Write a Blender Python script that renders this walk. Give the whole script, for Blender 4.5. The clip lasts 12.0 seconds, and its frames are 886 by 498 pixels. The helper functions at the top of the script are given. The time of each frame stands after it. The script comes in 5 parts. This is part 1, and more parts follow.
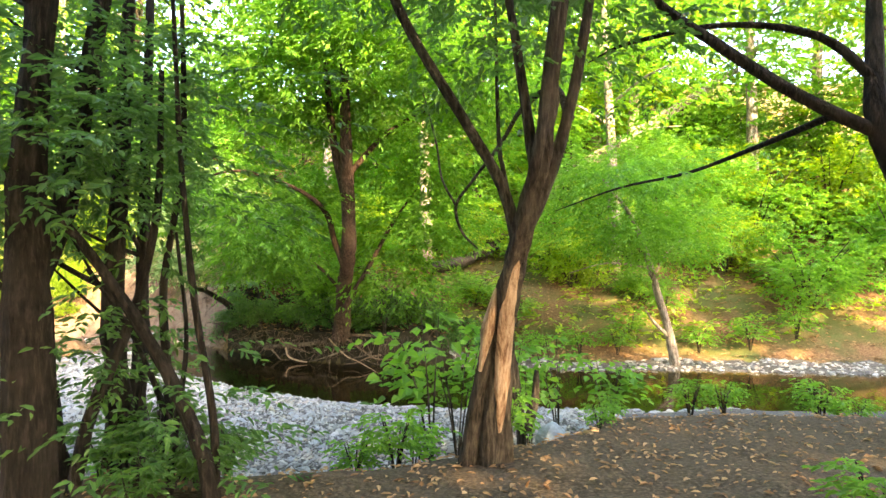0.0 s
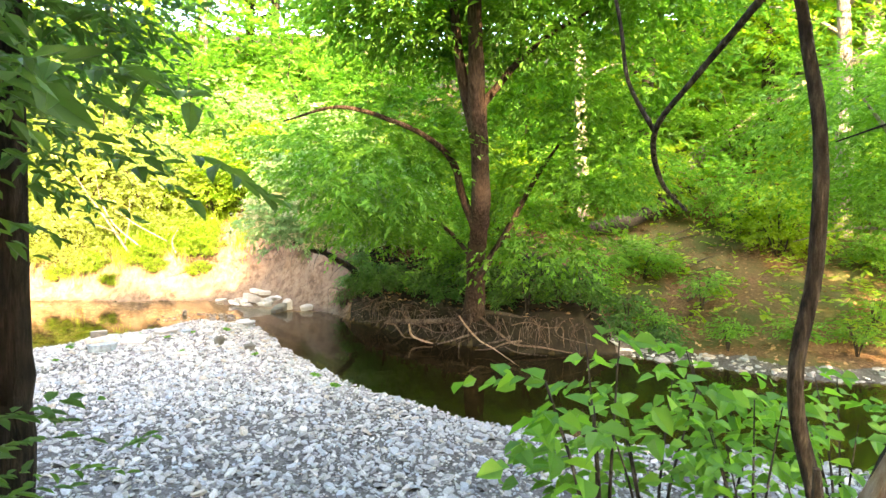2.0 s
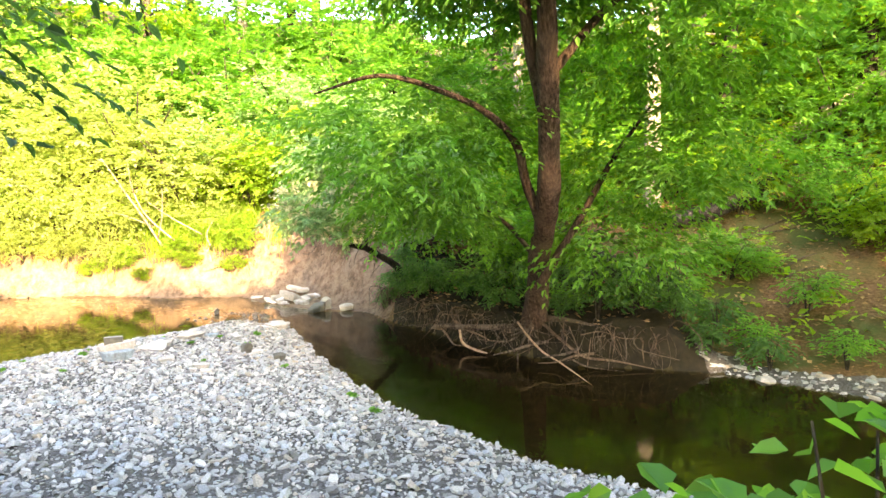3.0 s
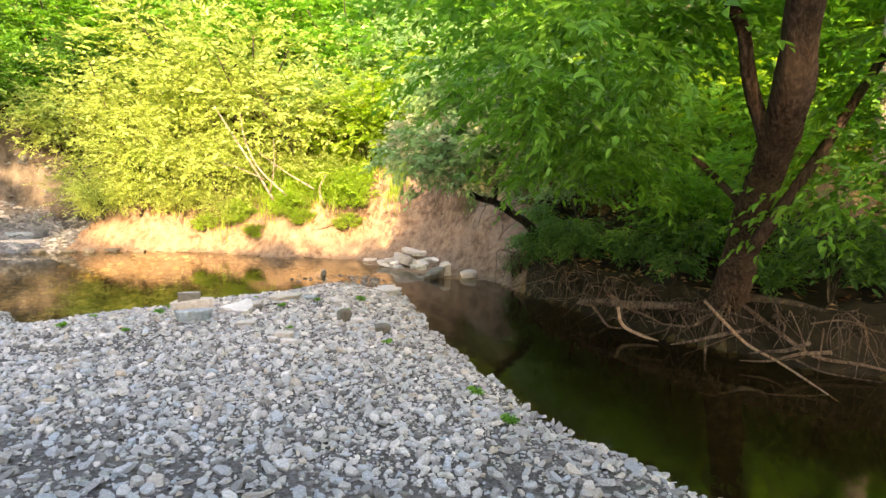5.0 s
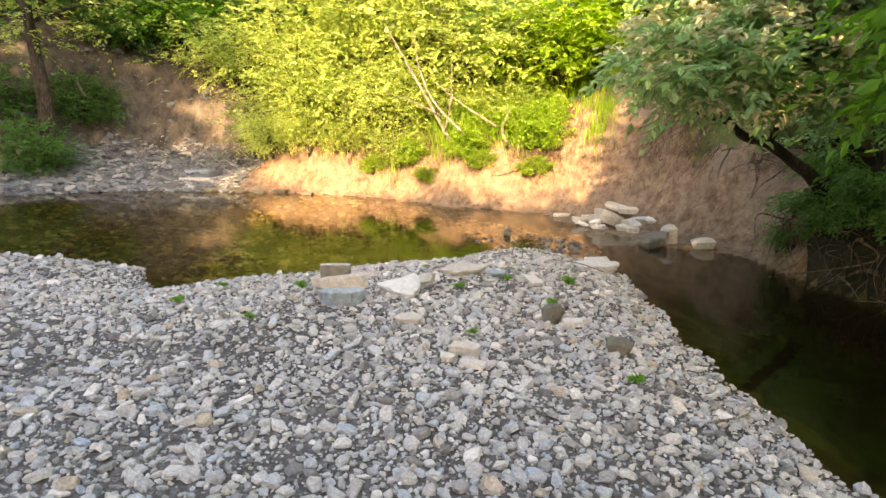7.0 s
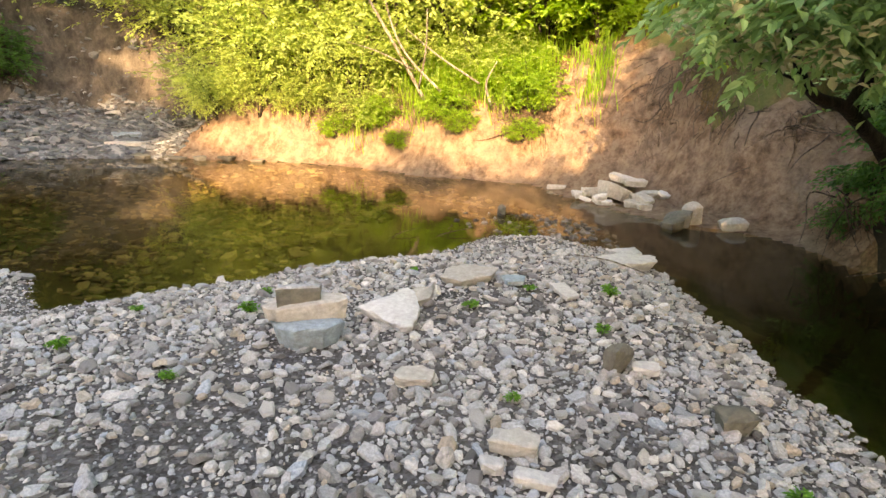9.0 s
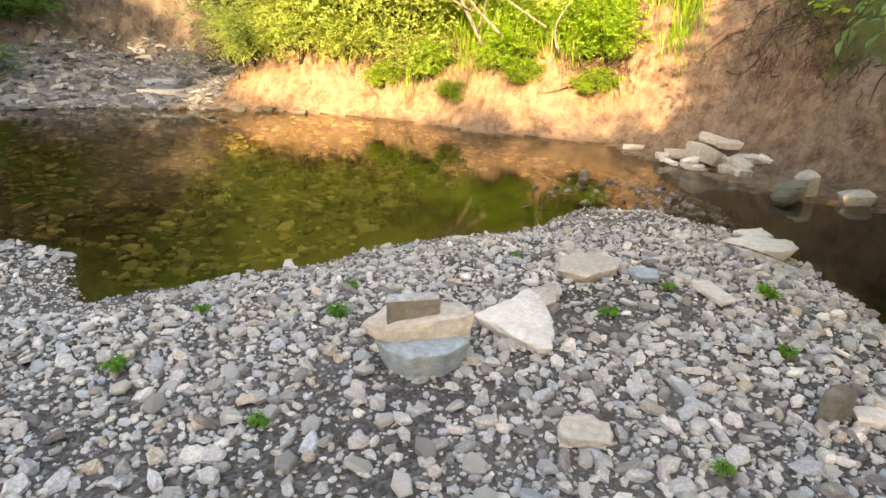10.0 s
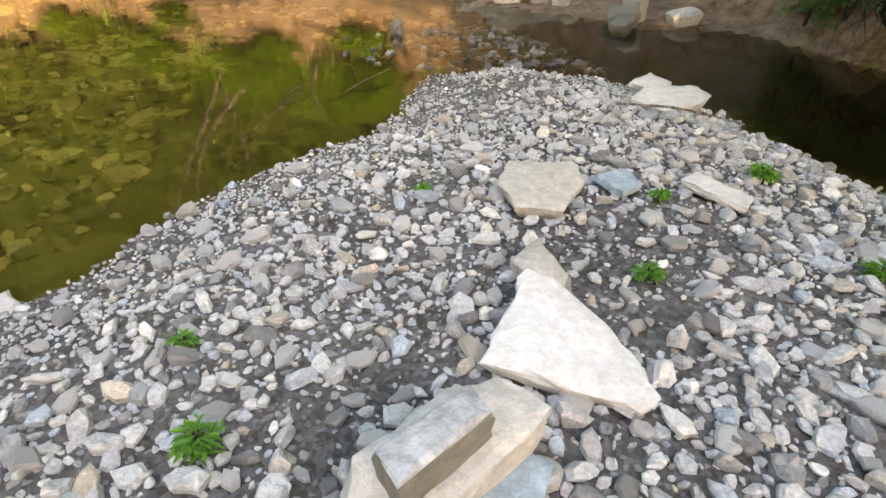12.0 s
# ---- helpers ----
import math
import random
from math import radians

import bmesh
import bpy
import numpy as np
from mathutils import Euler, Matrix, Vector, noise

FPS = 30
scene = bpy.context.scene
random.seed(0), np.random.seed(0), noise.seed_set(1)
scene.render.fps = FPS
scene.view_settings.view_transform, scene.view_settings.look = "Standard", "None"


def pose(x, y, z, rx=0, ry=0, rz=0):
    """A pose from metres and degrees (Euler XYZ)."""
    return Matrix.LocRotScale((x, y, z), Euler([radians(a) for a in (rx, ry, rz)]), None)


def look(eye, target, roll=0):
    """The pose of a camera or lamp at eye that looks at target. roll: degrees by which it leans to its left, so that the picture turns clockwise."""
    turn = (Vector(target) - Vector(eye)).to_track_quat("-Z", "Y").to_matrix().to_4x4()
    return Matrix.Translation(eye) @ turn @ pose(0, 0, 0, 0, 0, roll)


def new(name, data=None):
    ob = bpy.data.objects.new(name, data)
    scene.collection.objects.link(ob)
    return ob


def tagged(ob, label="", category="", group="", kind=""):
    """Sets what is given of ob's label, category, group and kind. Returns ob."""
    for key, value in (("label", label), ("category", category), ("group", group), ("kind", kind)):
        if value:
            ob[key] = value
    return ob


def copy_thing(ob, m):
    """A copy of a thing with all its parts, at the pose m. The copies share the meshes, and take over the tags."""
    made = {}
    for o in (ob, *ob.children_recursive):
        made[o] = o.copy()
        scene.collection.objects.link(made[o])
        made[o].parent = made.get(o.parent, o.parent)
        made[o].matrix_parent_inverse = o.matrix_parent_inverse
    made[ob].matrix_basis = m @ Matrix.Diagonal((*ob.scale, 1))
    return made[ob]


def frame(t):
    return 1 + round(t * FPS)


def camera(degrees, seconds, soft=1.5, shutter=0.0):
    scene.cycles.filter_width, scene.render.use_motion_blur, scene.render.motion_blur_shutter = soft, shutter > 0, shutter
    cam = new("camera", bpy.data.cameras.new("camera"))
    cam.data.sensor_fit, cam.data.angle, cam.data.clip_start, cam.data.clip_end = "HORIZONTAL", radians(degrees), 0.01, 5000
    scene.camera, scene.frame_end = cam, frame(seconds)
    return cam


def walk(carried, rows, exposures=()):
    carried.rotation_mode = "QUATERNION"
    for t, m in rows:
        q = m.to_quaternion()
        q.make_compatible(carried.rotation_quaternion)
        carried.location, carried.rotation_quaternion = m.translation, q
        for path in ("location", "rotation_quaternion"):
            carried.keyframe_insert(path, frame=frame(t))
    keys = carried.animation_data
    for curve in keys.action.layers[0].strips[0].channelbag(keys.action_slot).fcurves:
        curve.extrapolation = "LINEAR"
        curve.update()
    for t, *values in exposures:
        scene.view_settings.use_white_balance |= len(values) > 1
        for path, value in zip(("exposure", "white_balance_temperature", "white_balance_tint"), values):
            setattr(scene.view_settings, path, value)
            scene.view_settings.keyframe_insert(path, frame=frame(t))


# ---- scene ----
import collections

cam = camera(73.3, 12.0)
PATH = [
    (0, (2.887, -2.126, 2.077), (3.543, -0.237, 2.127), 0.2),
    (0.5, (3.225, -1.507, 2.141), (3.813, 0.405, 2.12), 0.1),
    (1, (3.395, -0.97, 2.166), (3.858, 0.974, 2.099), 0.0),
    (1.5, (3.537, -0.256, 2.158), (3.84, 1.719, 2.069), 0.2),
    (1.6, (3.551, -0.1, 2.17), (3.824, 1.878, 2.057), 0.8),
    (2, (3.565, 0.393, 2.195), (3.741, 2.382, 2.089), 0.5),
    (2.5, (3.568, 1.126, 2.196), (3.648, 3.121, 2.077), 0.7),
    (2.7, (3.531, 1.393, 2.228), (3.593, 3.388, 2.09), 0.6),
    (4.3, (3.361, 2.922, 1.796), (3.149, 4.908, 1.683), 0.6),
    (4.5, (3.288, 3.176, 1.801), (3.024, 5.152, 1.651), 0.7),
    (5, (3.153, 3.801, 1.702), (2.783, 5.754, 1.482), 1.1),
    (5.5, (2.947, 4.31, 1.668), (2.428, 6.222, 1.394), 1.2),
    (6, (2.725, 4.799, 1.64), (2.034, 6.648, 1.321), 1.3),
    (6.5, (2.393, 5.379, 1.606), (1.569, 7.161, 1.225), 1.5),
    (6.7, (2.249, 5.602, 1.564), (1.372, 7.356, 1.169), 1.5),
    (8.3, (1.243, 6.798, 1.592), (0.506, 8.581, 1.064), 1.6),
    (8.5, (1.231, 6.861, 1.579), (0.531, 8.656, 1.044), 1.7),
    (9, (1.098, 7.086, 1.545), (0.366, 8.865, 0.998), 1.8),
    (9.5, (0.686, 7.324, 1.551), (-0.084, 9.06, 0.923), 2.1),
    (10, (0.291, 7.567, 1.535), (-0.48, 9.269, 0.822), 2.2),
    (10.5, (-0.011, 7.966, 1.444), (-0.731, 9.65, 0.64), 2.3),
    (10.7, (-0.167, 8.11, 1.434), (-0.835, 9.795, 0.588), 2.1),
    (11, (-0.353, 8.28, 1.419), (-0.928, 9.971, 0.518), 2.3),
    (11.5, (-0.622, 8.552, 1.407), (-0.927, 10.237, 0.372), 2.4),
    (12, (-0.77, 8.882, 1.303), (-0.682, 10.531, 0.174), 2.2),
]
EXPOSURES = [(0.0, 4.0, 7450, 15), (1.0, 4.0, 7450, 15), (2.0, 4.22, 7350, 15), (2.7, 4.12, 7350, 15), (4.3, 3.65, 7350, 17), (4.6, 3.6, 7400, 17), (5.0, 3.3, 7500, 18), (5.5, 3.25, 7600, 18), (6.5, 3.15, 7800, 19), (8.5, 3.0, 7950, 19), (9.6, 3.05, 7950, 18), (10.5, 3.15, 8000, 18), (12.0, 3.33, 7700, 16)]
walk(cam, [(t, look(eye, target, roll)) for t, eye, target, roll in PATH], EXPOSURES)

# ---- light ----
SUN_EL, SUN_TRAVEL = 25.0, (-0.28, 1.0)
world = bpy.data.worlds.new("sky")
scene.world = world
world.use_nodes = True
wn = world.node_tree.nodes
sky = wn.new("ShaderNodeTexSky")
sky.sky_type, sky.sun_disc = "NISHITA", False
sky.sun_elevation = radians(SUN_EL)
sky.sun_rotation = math.atan2(-SUN_TRAVEL[0], -SUN_TRAVEL[1])
sky.air_density, sky.dust_density = 1.0, 2.0
wn["Background"].inputs[1].default_value = 0.15
world.node_tree.links.new(sky.outputs[0], wn["Background"].inputs[0])
sun = new("sun", bpy.data.lights.new("sun", "SUN"))
sun.data.energy, sun.data.angle, sun.data.color = 3.0, radians(0.6), (1.0, 0.76, 0.44)
h = math.hypot(*SUN_TRAVEL)
sun.matrix_world = look((0, 0, 30), (SUN_TRAVEL[0] / h, SUN_TRAVEL[1] / h, 30 - math.tan(radians(SUN_EL))))

rng = np.random.default_rng(7)


# ---- materials ----
class Mat:
    """A small node-material builder."""

    def __init__(self, name):
        self.m = bpy.data.materials.new(name)
        self.m.use_nodes = True
        self.t = self.m.node_tree
        self.n, self.l = self.t.nodes, self.t.links
        self.b = self.n["Principled BSDF"]
        self.out = self.n["Material Output"]
        self.co = self.n.new("ShaderNodeTexCoord").outputs["Object"]

    def noise(self, scale, detail=4, rough=0.6, stretch=None):
        nd = self.n.new("ShaderNodeTexNoise")
        nd.inputs["Scale"].default_value, nd.inputs["Detail"].default_value = scale, detail
        nd.inputs["Roughness"].default_value = rough
        if stretch:
            mp = self.n.new("ShaderNodeMapping")
            mp.inputs["Scale"].default_value = stretch
            self.l.new(self.co, mp.inputs["Vector"])
            self.l.new(mp.outputs[0], nd.inputs["Vector"])
        else:
            self.l.new(self.co, nd.inputs["Vector"])
        return nd.outputs["Fac"]

    def voronoi(self, scale, feature="F1", out="Distance"):
        nd = self.n.new("ShaderNodeTexVoronoi")
        nd.feature = feature
        nd.inputs["Scale"].default_value = scale
        self.l.new(self.co, nd.inputs["Vector"])
        return nd.outputs[out]

    def island(self):
        return self.n.new("ShaderNodeNewGeometry").outputs["Random Per Island"]

    def objrand(self):
        return self.n.new("ShaderNodeObjectInfo").outputs["Random"]

    def ramp(self, fac, stops):
        nd = self.n.new("ShaderNodeValToRGB")
        el = nd.color_ramp.elements
        while len(el) < len(stops):
            el.new(0.5)
        for e, (p, c) in zip(el, stops):
            e.position, e.color = p, (*c, 1) if len(c) == 3 else c
        self.l.new(fac, nd.inputs[0])
        return nd.outputs[0]

    def mix(self, fac, a, b, mode="MIX"):
        nd = self.n.new("ShaderNodeMix")
        nd.data_type, nd.blend_type = "RGBA", mode
        for sock, v in ((nd.inputs[0], fac), (nd.inputs[6], a), (nd.inputs[7], b)):
            if isinstance(v, (int, float)):
                sock.default_value = v
            elif isinstance(v, tuple):
                sock.default_value = (*v, 1)
            else:
                self.l.new(v, sock)
        return nd.outputs[2]

    def bump(self, height, strength=0.5, dist=0.02, base=None):
        nd = self.n.new("ShaderNodeBump")
        nd.inputs["Strength"].default_value, nd.inputs["Distance"].default_value = strength, dist
        self.l.new(height, nd.inputs["Height"])
        if base is not None:
            self.l.new(base, nd.inputs["Normal"])
        return nd.outputs[0]

    def set(self, color=None, rough=None, normal=None, spec=None):
        for key, v in (("Base Color", color), ("Roughness", rough), ("Normal", normal), ("Specular IOR Level", spec)):
            if v is None:
                continue
            if isinstance(v, (int, float)):
                self.b.inputs[key].default_value = v
            elif isinstance(v, tuple):
                self.b.inputs[key].default_value = (*v, 1)
            else:
                self.l.new(v, self.b.inputs[key])
        return self


def leaf_mat(name, dark, mid, light, trans=0.45, gloss=0.4):
    """Leaves: colour varies leaf by leaf and in patches; light passes through the blade."""
    m = Mat(name)
    c = m.ramp(m.island(), [(0.0, dark), (0.5, mid), (1.0, light)])
    c = m.mix(m.ramp(m.noise(1.3, 3), [(0.35, (0, 0, 0)), (0.7, (0.55, 0.55, 0.55))]), c, light)
    m.set(c, gloss, spec=0.3)
    tr = m.n.new("ShaderNodeBsdfTranslucent")
    hs = m.n.new("ShaderNodeHueSaturation")
    hs.inputs["Hue"].default_value, hs.inputs["Saturation"].default_value, hs.inputs["Value"].default_value = 0.485, 1.1, 1.5
    m.l.new(c, hs.inputs["Color"])
    m.l.new(hs.outputs[0], tr.inputs["Color"])
    mx = m.n.new("ShaderNodeMixShader")
    mx.inputs[0].default_value = trans
    m.l.new(m.b.outputs[0], mx.inputs[1])
    m.l.new(tr.outputs[0], mx.inputs[2])
    m.l.new(mx.outputs[0], m.out.inputs["Surface"])
    return m.m


def bark_mat(name, dark, mid, light, scale=1.0):
    m = Mat(name)
    ridges = m.noise(9 * scale, 6, 0.7, (4, 4, 0.7))
    patches = m.noise(3 * scale, 3)
    c = m.ramp(ridges, [(0.38, dark), (0.51, mid), (0.68, light)])
    c = m.mix(m.ramp(patches, [(0.45, (0, 0, 0)), (0.65, (0.4, 0.4, 0.4))]), c, light)
    m.set(c, 0.9, m.bump(ridges, 1.0, 0.06), 0.15)
    return m.m


# deep green; also the shaded copy of the fresh green for low plants
LEAF_SHADE = leaf_mat("leaf_deep_green_shaded", (0.03, 0.08, 0.02), (0.05, 0.13, 0.03), (0.09, 0.20, 0.045))
LEAF_MID = leaf_mat("leaf_fresh_green", (0.05, 0.15, 0.025), (0.09, 0.25, 0.035), (0.16, 0.34, 0.05), 0.55)
LEAF_BLUE = leaf_mat("leaf_blue_green", (0.11, 0.22, 0.08), (0.19, 0.34, 0.13), (0.32, 0.46, 0.20), 0.4)
LEAF_YELLOW = leaf_mat("leaf_yellow_green", (0.10, 0.165, 0.03), (0.235, 0.335, 0.07), (0.43, 0.50, 0.16), 0.45)
LEAF_HERB = leaf_mat("herb_green", (0.09, 0.20, 0.02), (0.16, 0.30, 0.03), (0.28, 0.40, 0.05), 0.55)
LEAF_DRY = leaf_mat("dry_leaf", (0.12, 0.06, 0.025), (0.25, 0.14, 0.06), (0.42, 0.28, 0.14), 0.2, 0.7)
FLOWER = leaf_mat("cream_flower", (0.45, 0.42, 0.22), (0.55, 0.52, 0.3), (0.65, 0.62, 0.42), 0.3, 0.7)
BARK = bark_mat("bark_grey_brown", (0.009, 0.007, 0.0055), (0.045, 0.036, 0.026), (0.125, 0.105, 0.08))
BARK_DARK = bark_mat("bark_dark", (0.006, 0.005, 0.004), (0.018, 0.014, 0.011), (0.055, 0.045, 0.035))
BARK_PALE = bark_mat("bark_pale", (0.09, 0.072, 0.055), (0.25, 0.21, 0.17), (0.45, 0.41, 0.36))
BARK_WARM = bark_mat("bark_reddish", (0.015, 0.009, 0.007), (0.055, 0.034, 0.023), (0.12, 0.085, 0.06))
BARE_WOOD = bark_mat("bare_weathered_wood", (0.16, 0.09, 0.05), (0.36, 0.24, 0.15), (0.52, 0.40, 0.28))
DRY_ROOT = bark_mat("dry_root_fibre", (0.04, 0.024, 0.015), (0.13, 0.085, 0.055), (0.27, 0.20, 0.14))
ROOT = bark_mat("root_wood", (0.02, 0.013, 0.009), (0.075, 0.053, 0.037), (0.20, 0.16, 0.12))


def stone_mat(name, stops, per_object=False, rough=0.75, grains=75, amount=0.6):
    m = Mat(name)
    c = m.ramp(m.objrand() if per_object else m.island(), stops)
    grain = m.noise(grains, 6, 0.75)
    c = m.mix(amount, c, m.ramp(grain, [(0.32, (0.22, 0.215, 0.21)), (0.5, (0.5, 0.49, 0.48)), (0.68, (0.82, 0.81, 0.79))]), "OVERLAY")
    stain = m.noise(9, 4)
    layers = m.noise(16, 5, 0.7, (1, 1, 5))
    c = m.mix(m.ramp(stain, [(0.5, (0, 0, 0)), (0.75, (0.35, 0.35, 0.35))]), c, (0.20, 0.16, 0.115))
    m.set(c, rough, m.bump(grain, 0.5, 0.006, m.bump(layers, 0.55, 0.02)), 0.35)
    return m.m


GREYS = [(0.0, (0.15, 0.14, 0.135)), (0.14, (0.25, 0.24, 0.225)), (0.30, (0.36, 0.345, 0.325)), (0.42, (0.285, 0.295, 0.305)),
         (0.56, (0.42, 0.40, 0.37)), (0.70, (0.32, 0.30, 0.28)), (0.82, (0.31, 0.335, 0.36)), (0.91, (0.36, 0.30, 0.23)), (1.0, (0.50, 0.475, 0.44))]
PALES = [(0.0, (0.13, 0.12, 0.115)), (0.14, (0.28, 0.265, 0.25)), (0.30, (0.44, 0.42, 0.39)), (0.42, (0.33, 0.335, 0.34)), (0.58, (0.52, 0.495, 0.455)),
         (0.74, (0.38, 0.35, 0.325)), (0.86, (0.35, 0.38, 0.41)), (0.93, (0.38, 0.31, 0.23)), (1.0, (0.66, 0.63, 0.585))]
GRAVEL = stone_mat("shale_pebbles", GREYS)
SHINGLE = stone_mat("pale_shale_stones", PALES)
WET_STONE = stone_mat("wet_dark_shale", [(0.0, (0.03, 0.028, 0.025)), (0.6, (0.10, 0.09, 0.078)), (1.0, (0.22, 0.20, 0.18))], rough=0.4)
BEACH = stone_mat("blue_grey_shale", [(0.0, (0.05, 0.053, 0.056)), (0.35, (0.13, 0.134, 0.138)), (0.7, (0.10, 0.11, 0.12)), (1.0, (0.27, 0.262, 0.25))])
PEBBLE = stone_mat("shale_pieces", PALES, True)
BEDSTONE = stone_mat("bed_slabs", [(0.0, (0.03, 0.024, 0.010)), (0.4, (0.11, 0.086, 0.036)), (0.8, (0.19, 0.15, 0.068)), (1.0, (0.29, 0.235, 0.12))])
STONE_TAN = stone_mat("stone_tan", [(0.0, (0.36, 0.325, 0.275)), (1.0, (0.45, 0.41, 0.355))], True, 0.8, 28, 0.4)
STONE_PALE = stone_mat("stone_pale", [(0.0, (0.46, 0.43, 0.39)), (1.0, (0.56, 0.53, 0.49))], True, 0.8, 28, 0.35)
STONE_BLUE = stone_mat("stone_blue_grey", [(0.0, (0.24, 0.29, 0.32)), (1.0, (0.29, 0.345, 0.375))], True, 0.8, 22, 0.6)
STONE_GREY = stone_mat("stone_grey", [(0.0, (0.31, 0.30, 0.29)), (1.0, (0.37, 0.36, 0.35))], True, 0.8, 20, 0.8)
# also painted on the top stacked stone's sides to imitate their shade
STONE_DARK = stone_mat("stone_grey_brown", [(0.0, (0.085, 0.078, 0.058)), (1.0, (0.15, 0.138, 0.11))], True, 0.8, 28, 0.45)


def ground_mats():
    silt = Mat("grey_silt")
    g, p = silt.noise(45, 6, 0.75), silt.noise(1.7, 4)
    c = silt.mix(silt.ramp(p, [(0.35, (0, 0, 0)), (0.65, (1, 1, 1))]), (0.045, 0.037, 0.031), (0.09, 0.076, 0.064))
    c = silt.mix(0.6, c, silt.ramp(g, [(0.3, (0.3, 0.3, 0.3)), (0.7, (0.7, 0.7, 0.7))]), "OVERLAY")
    for scale, share in ((42, 0.25), (75, 0.3)):
        cell = silt.n.new("ShaderNodeSeparateColor")
        silt.l.new(silt.voronoi(scale, "F1", "Color"), cell.inputs[0])
        grey = silt.ramp(cell.outputs[0], [(0.0, (0.07, 0.065, 0.06)), (0.4, (0.20, 0.19, 0.18)), (0.7, (0.14, 0.14, 0.145)), (1.0, (0.38, 0.36, 0.335))])
        c = silt.mix(silt.ramp(cell.outputs[1], [(0.45, (0, 0, 0)), (0.55, (share, share, share))]), c, grey)
    silt.set(c, 0.85, silt.bump(silt.voronoi(42), 0.7, 0.012, silt.bump(g, 0.6, 0.012)), 0.2)
    soil = Mat("leaf_litter_soil")
    g, p, q = soil.noise(38, 6, 0.75), soil.noise(2.2, 4), soil.voronoi(34)
    c = soil.ramp(g, [(0.3, (0.025, 0.017, 0.010)), (0.5, (0.075, 0.054, 0.033)), (0.72, (0.21, 0.15, 0.09))])
    c = soil.mix(soil.ramp(p, [(0.4, (0, 0, 0)), (0.7, (0.6, 0.6, 0.6))]), c, (0.10, 0.078, 0.052))
    soil.set(c, 0.95, soil.bump(q, 0.6, 0.02, soil.bump(g, 0.6, 0.015)), 0.1)
    clay = Mat("eroded_clay")
    g, p, s = clay.noise(26, 6, 0.7), clay.noise(1.5, 5), clay.noise(6, 6, 0.7, (1.2, 1.2, 0.9))
    c = clay.ramp(s, [(0.3, (0.075, 0.045, 0.028)), (0.47, (0.185, 0.12, 0.078)), (0.7, (0.30, 0.215, 0.147))])
    c = clay.mix(clay.ramp(p, [(0.45, (0, 0, 0)), (0.7, (0.6, 0.6, 0.6))]), c, (0.22, 0.165, 0.122))
    c = clay.mix(0.45, c, clay.ramp(g, [(0.3, (0.33, 0.32, 0.31)), (0.7, (0.7, 0.7, 0.7))]), "OVERLAY")
    clay.set(c, 0.95, clay.bump(s, 1.0, 0.07, clay.bump(g, 0.9, 0.025)), 0.1)
    bed = Mat("stream_bed_mud")
    g, p = bed.noise(14, 6, 0.7), bed.noise(0.9, 3)
    c = bed.ramp(g, [(0.3, (0.016, 0.012, 0.005)), (0.55, (0.045, 0.035, 0.014)), (0.75, (0.10, 0.078, 0.035))])
    c = bed.mix(bed.ramp(p, [(0.4, (0, 0, 0)), (0.7, (0.6, 0.6, 0.6))]), c, (0.10, 0.085, 0.03))
    bed.set(c, 0.9, bed.bump(g, 0.6, 0.03), 0.2)
    floor = Mat("woodland_floor")
    g, p = floor.noise(20, 6, 0.75), floor.noise(0.8, 4)
    c = floor.ramp(g, [(0.3, (0.06, 0.033, 0.017)), (0.5, (0.16, 0.092, 0.046)), (0.72, (0.33, 0.21, 0.11))])
    c = floor.mix(floor.ramp(p, [(0.42, (0, 0, 0)), (0.6, (0.8, 0.8, 0.8))]), c, (0.07, 0.10, 0.03))
    floor.set(c, 0.95, floor.bump(g, 0.8, 0.05), 0.1)
    # mud coloured near black to imitate the deep shade under the stream trees
    mud = Mat("shade_darkened_mud")
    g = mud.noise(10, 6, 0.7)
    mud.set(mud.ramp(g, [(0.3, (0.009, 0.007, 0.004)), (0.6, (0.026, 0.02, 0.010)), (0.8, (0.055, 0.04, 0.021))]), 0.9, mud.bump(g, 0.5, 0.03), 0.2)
    scree = Mat("grey_eroded_earth")
    g, p = scree.noise(24, 6, 0.75), scree.noise(3, 5, 0.7, (1.5, 1.5, 0.5))
    c = scree.ramp(p, [(0.32, (0.035, 0.028, 0.022)), (0.5, (0.085, 0.070, 0.056)), (0.7, (0.14, 0.118, 0.096))])
    c = scree.mix(0.5, c, scree.ramp(g, [(0.3, (0.3, 0.3, 0.3)), (0.7, (0.7, 0.7, 0.7))]), "OVERLAY")
    scree.set(c, 0.95, scree.bump(p, 1.0, 0.08, scree.bump(g, 0.8, 0.025)), 0.1)
    return [x.m for x in (silt, soil, clay, bed, floor, mud, scree)]


GROUND_MATS = ground_mats()

wat = Mat("stream_water")
wv = wat.noise(2.2, 3, 0.5, (1.0, 2.2, 1.0))
wf = wat.noise(14, 2, 0.5)
nrm = wat.bump(wf, 0.035, 0.008, wat.bump(wv, 0.06, 0.03))
gl = wat.n.new("ShaderNodeBsdfGlossy")
gl.inputs["Roughness"].default_value = 0.015
gl.inputs["Color"].default_value = (0.95, 0.95, 0.95, 1)
tp = wat.n.new("ShaderNodeBsdfTransparent")
tp.inputs["Color"].default_value = (0.82, 0.74, 0.46, 1)
fr = wat.n.new("ShaderNodeFresnel")
fr.inputs["IOR"].default_value = 1.33
mxw = wat.n.new("ShaderNodeMixShader")
wat.l.new(nrm, gl.inputs["Normal"])
wat.l.new(nrm, fr.inputs["Normal"])
wat.l.new(fr.outputs[0], mxw.inputs[0])
wat.l.new(tp.outputs[0], mxw.inputs[1])
wat.l.new(gl.outputs[0], mxw.inputs[2])
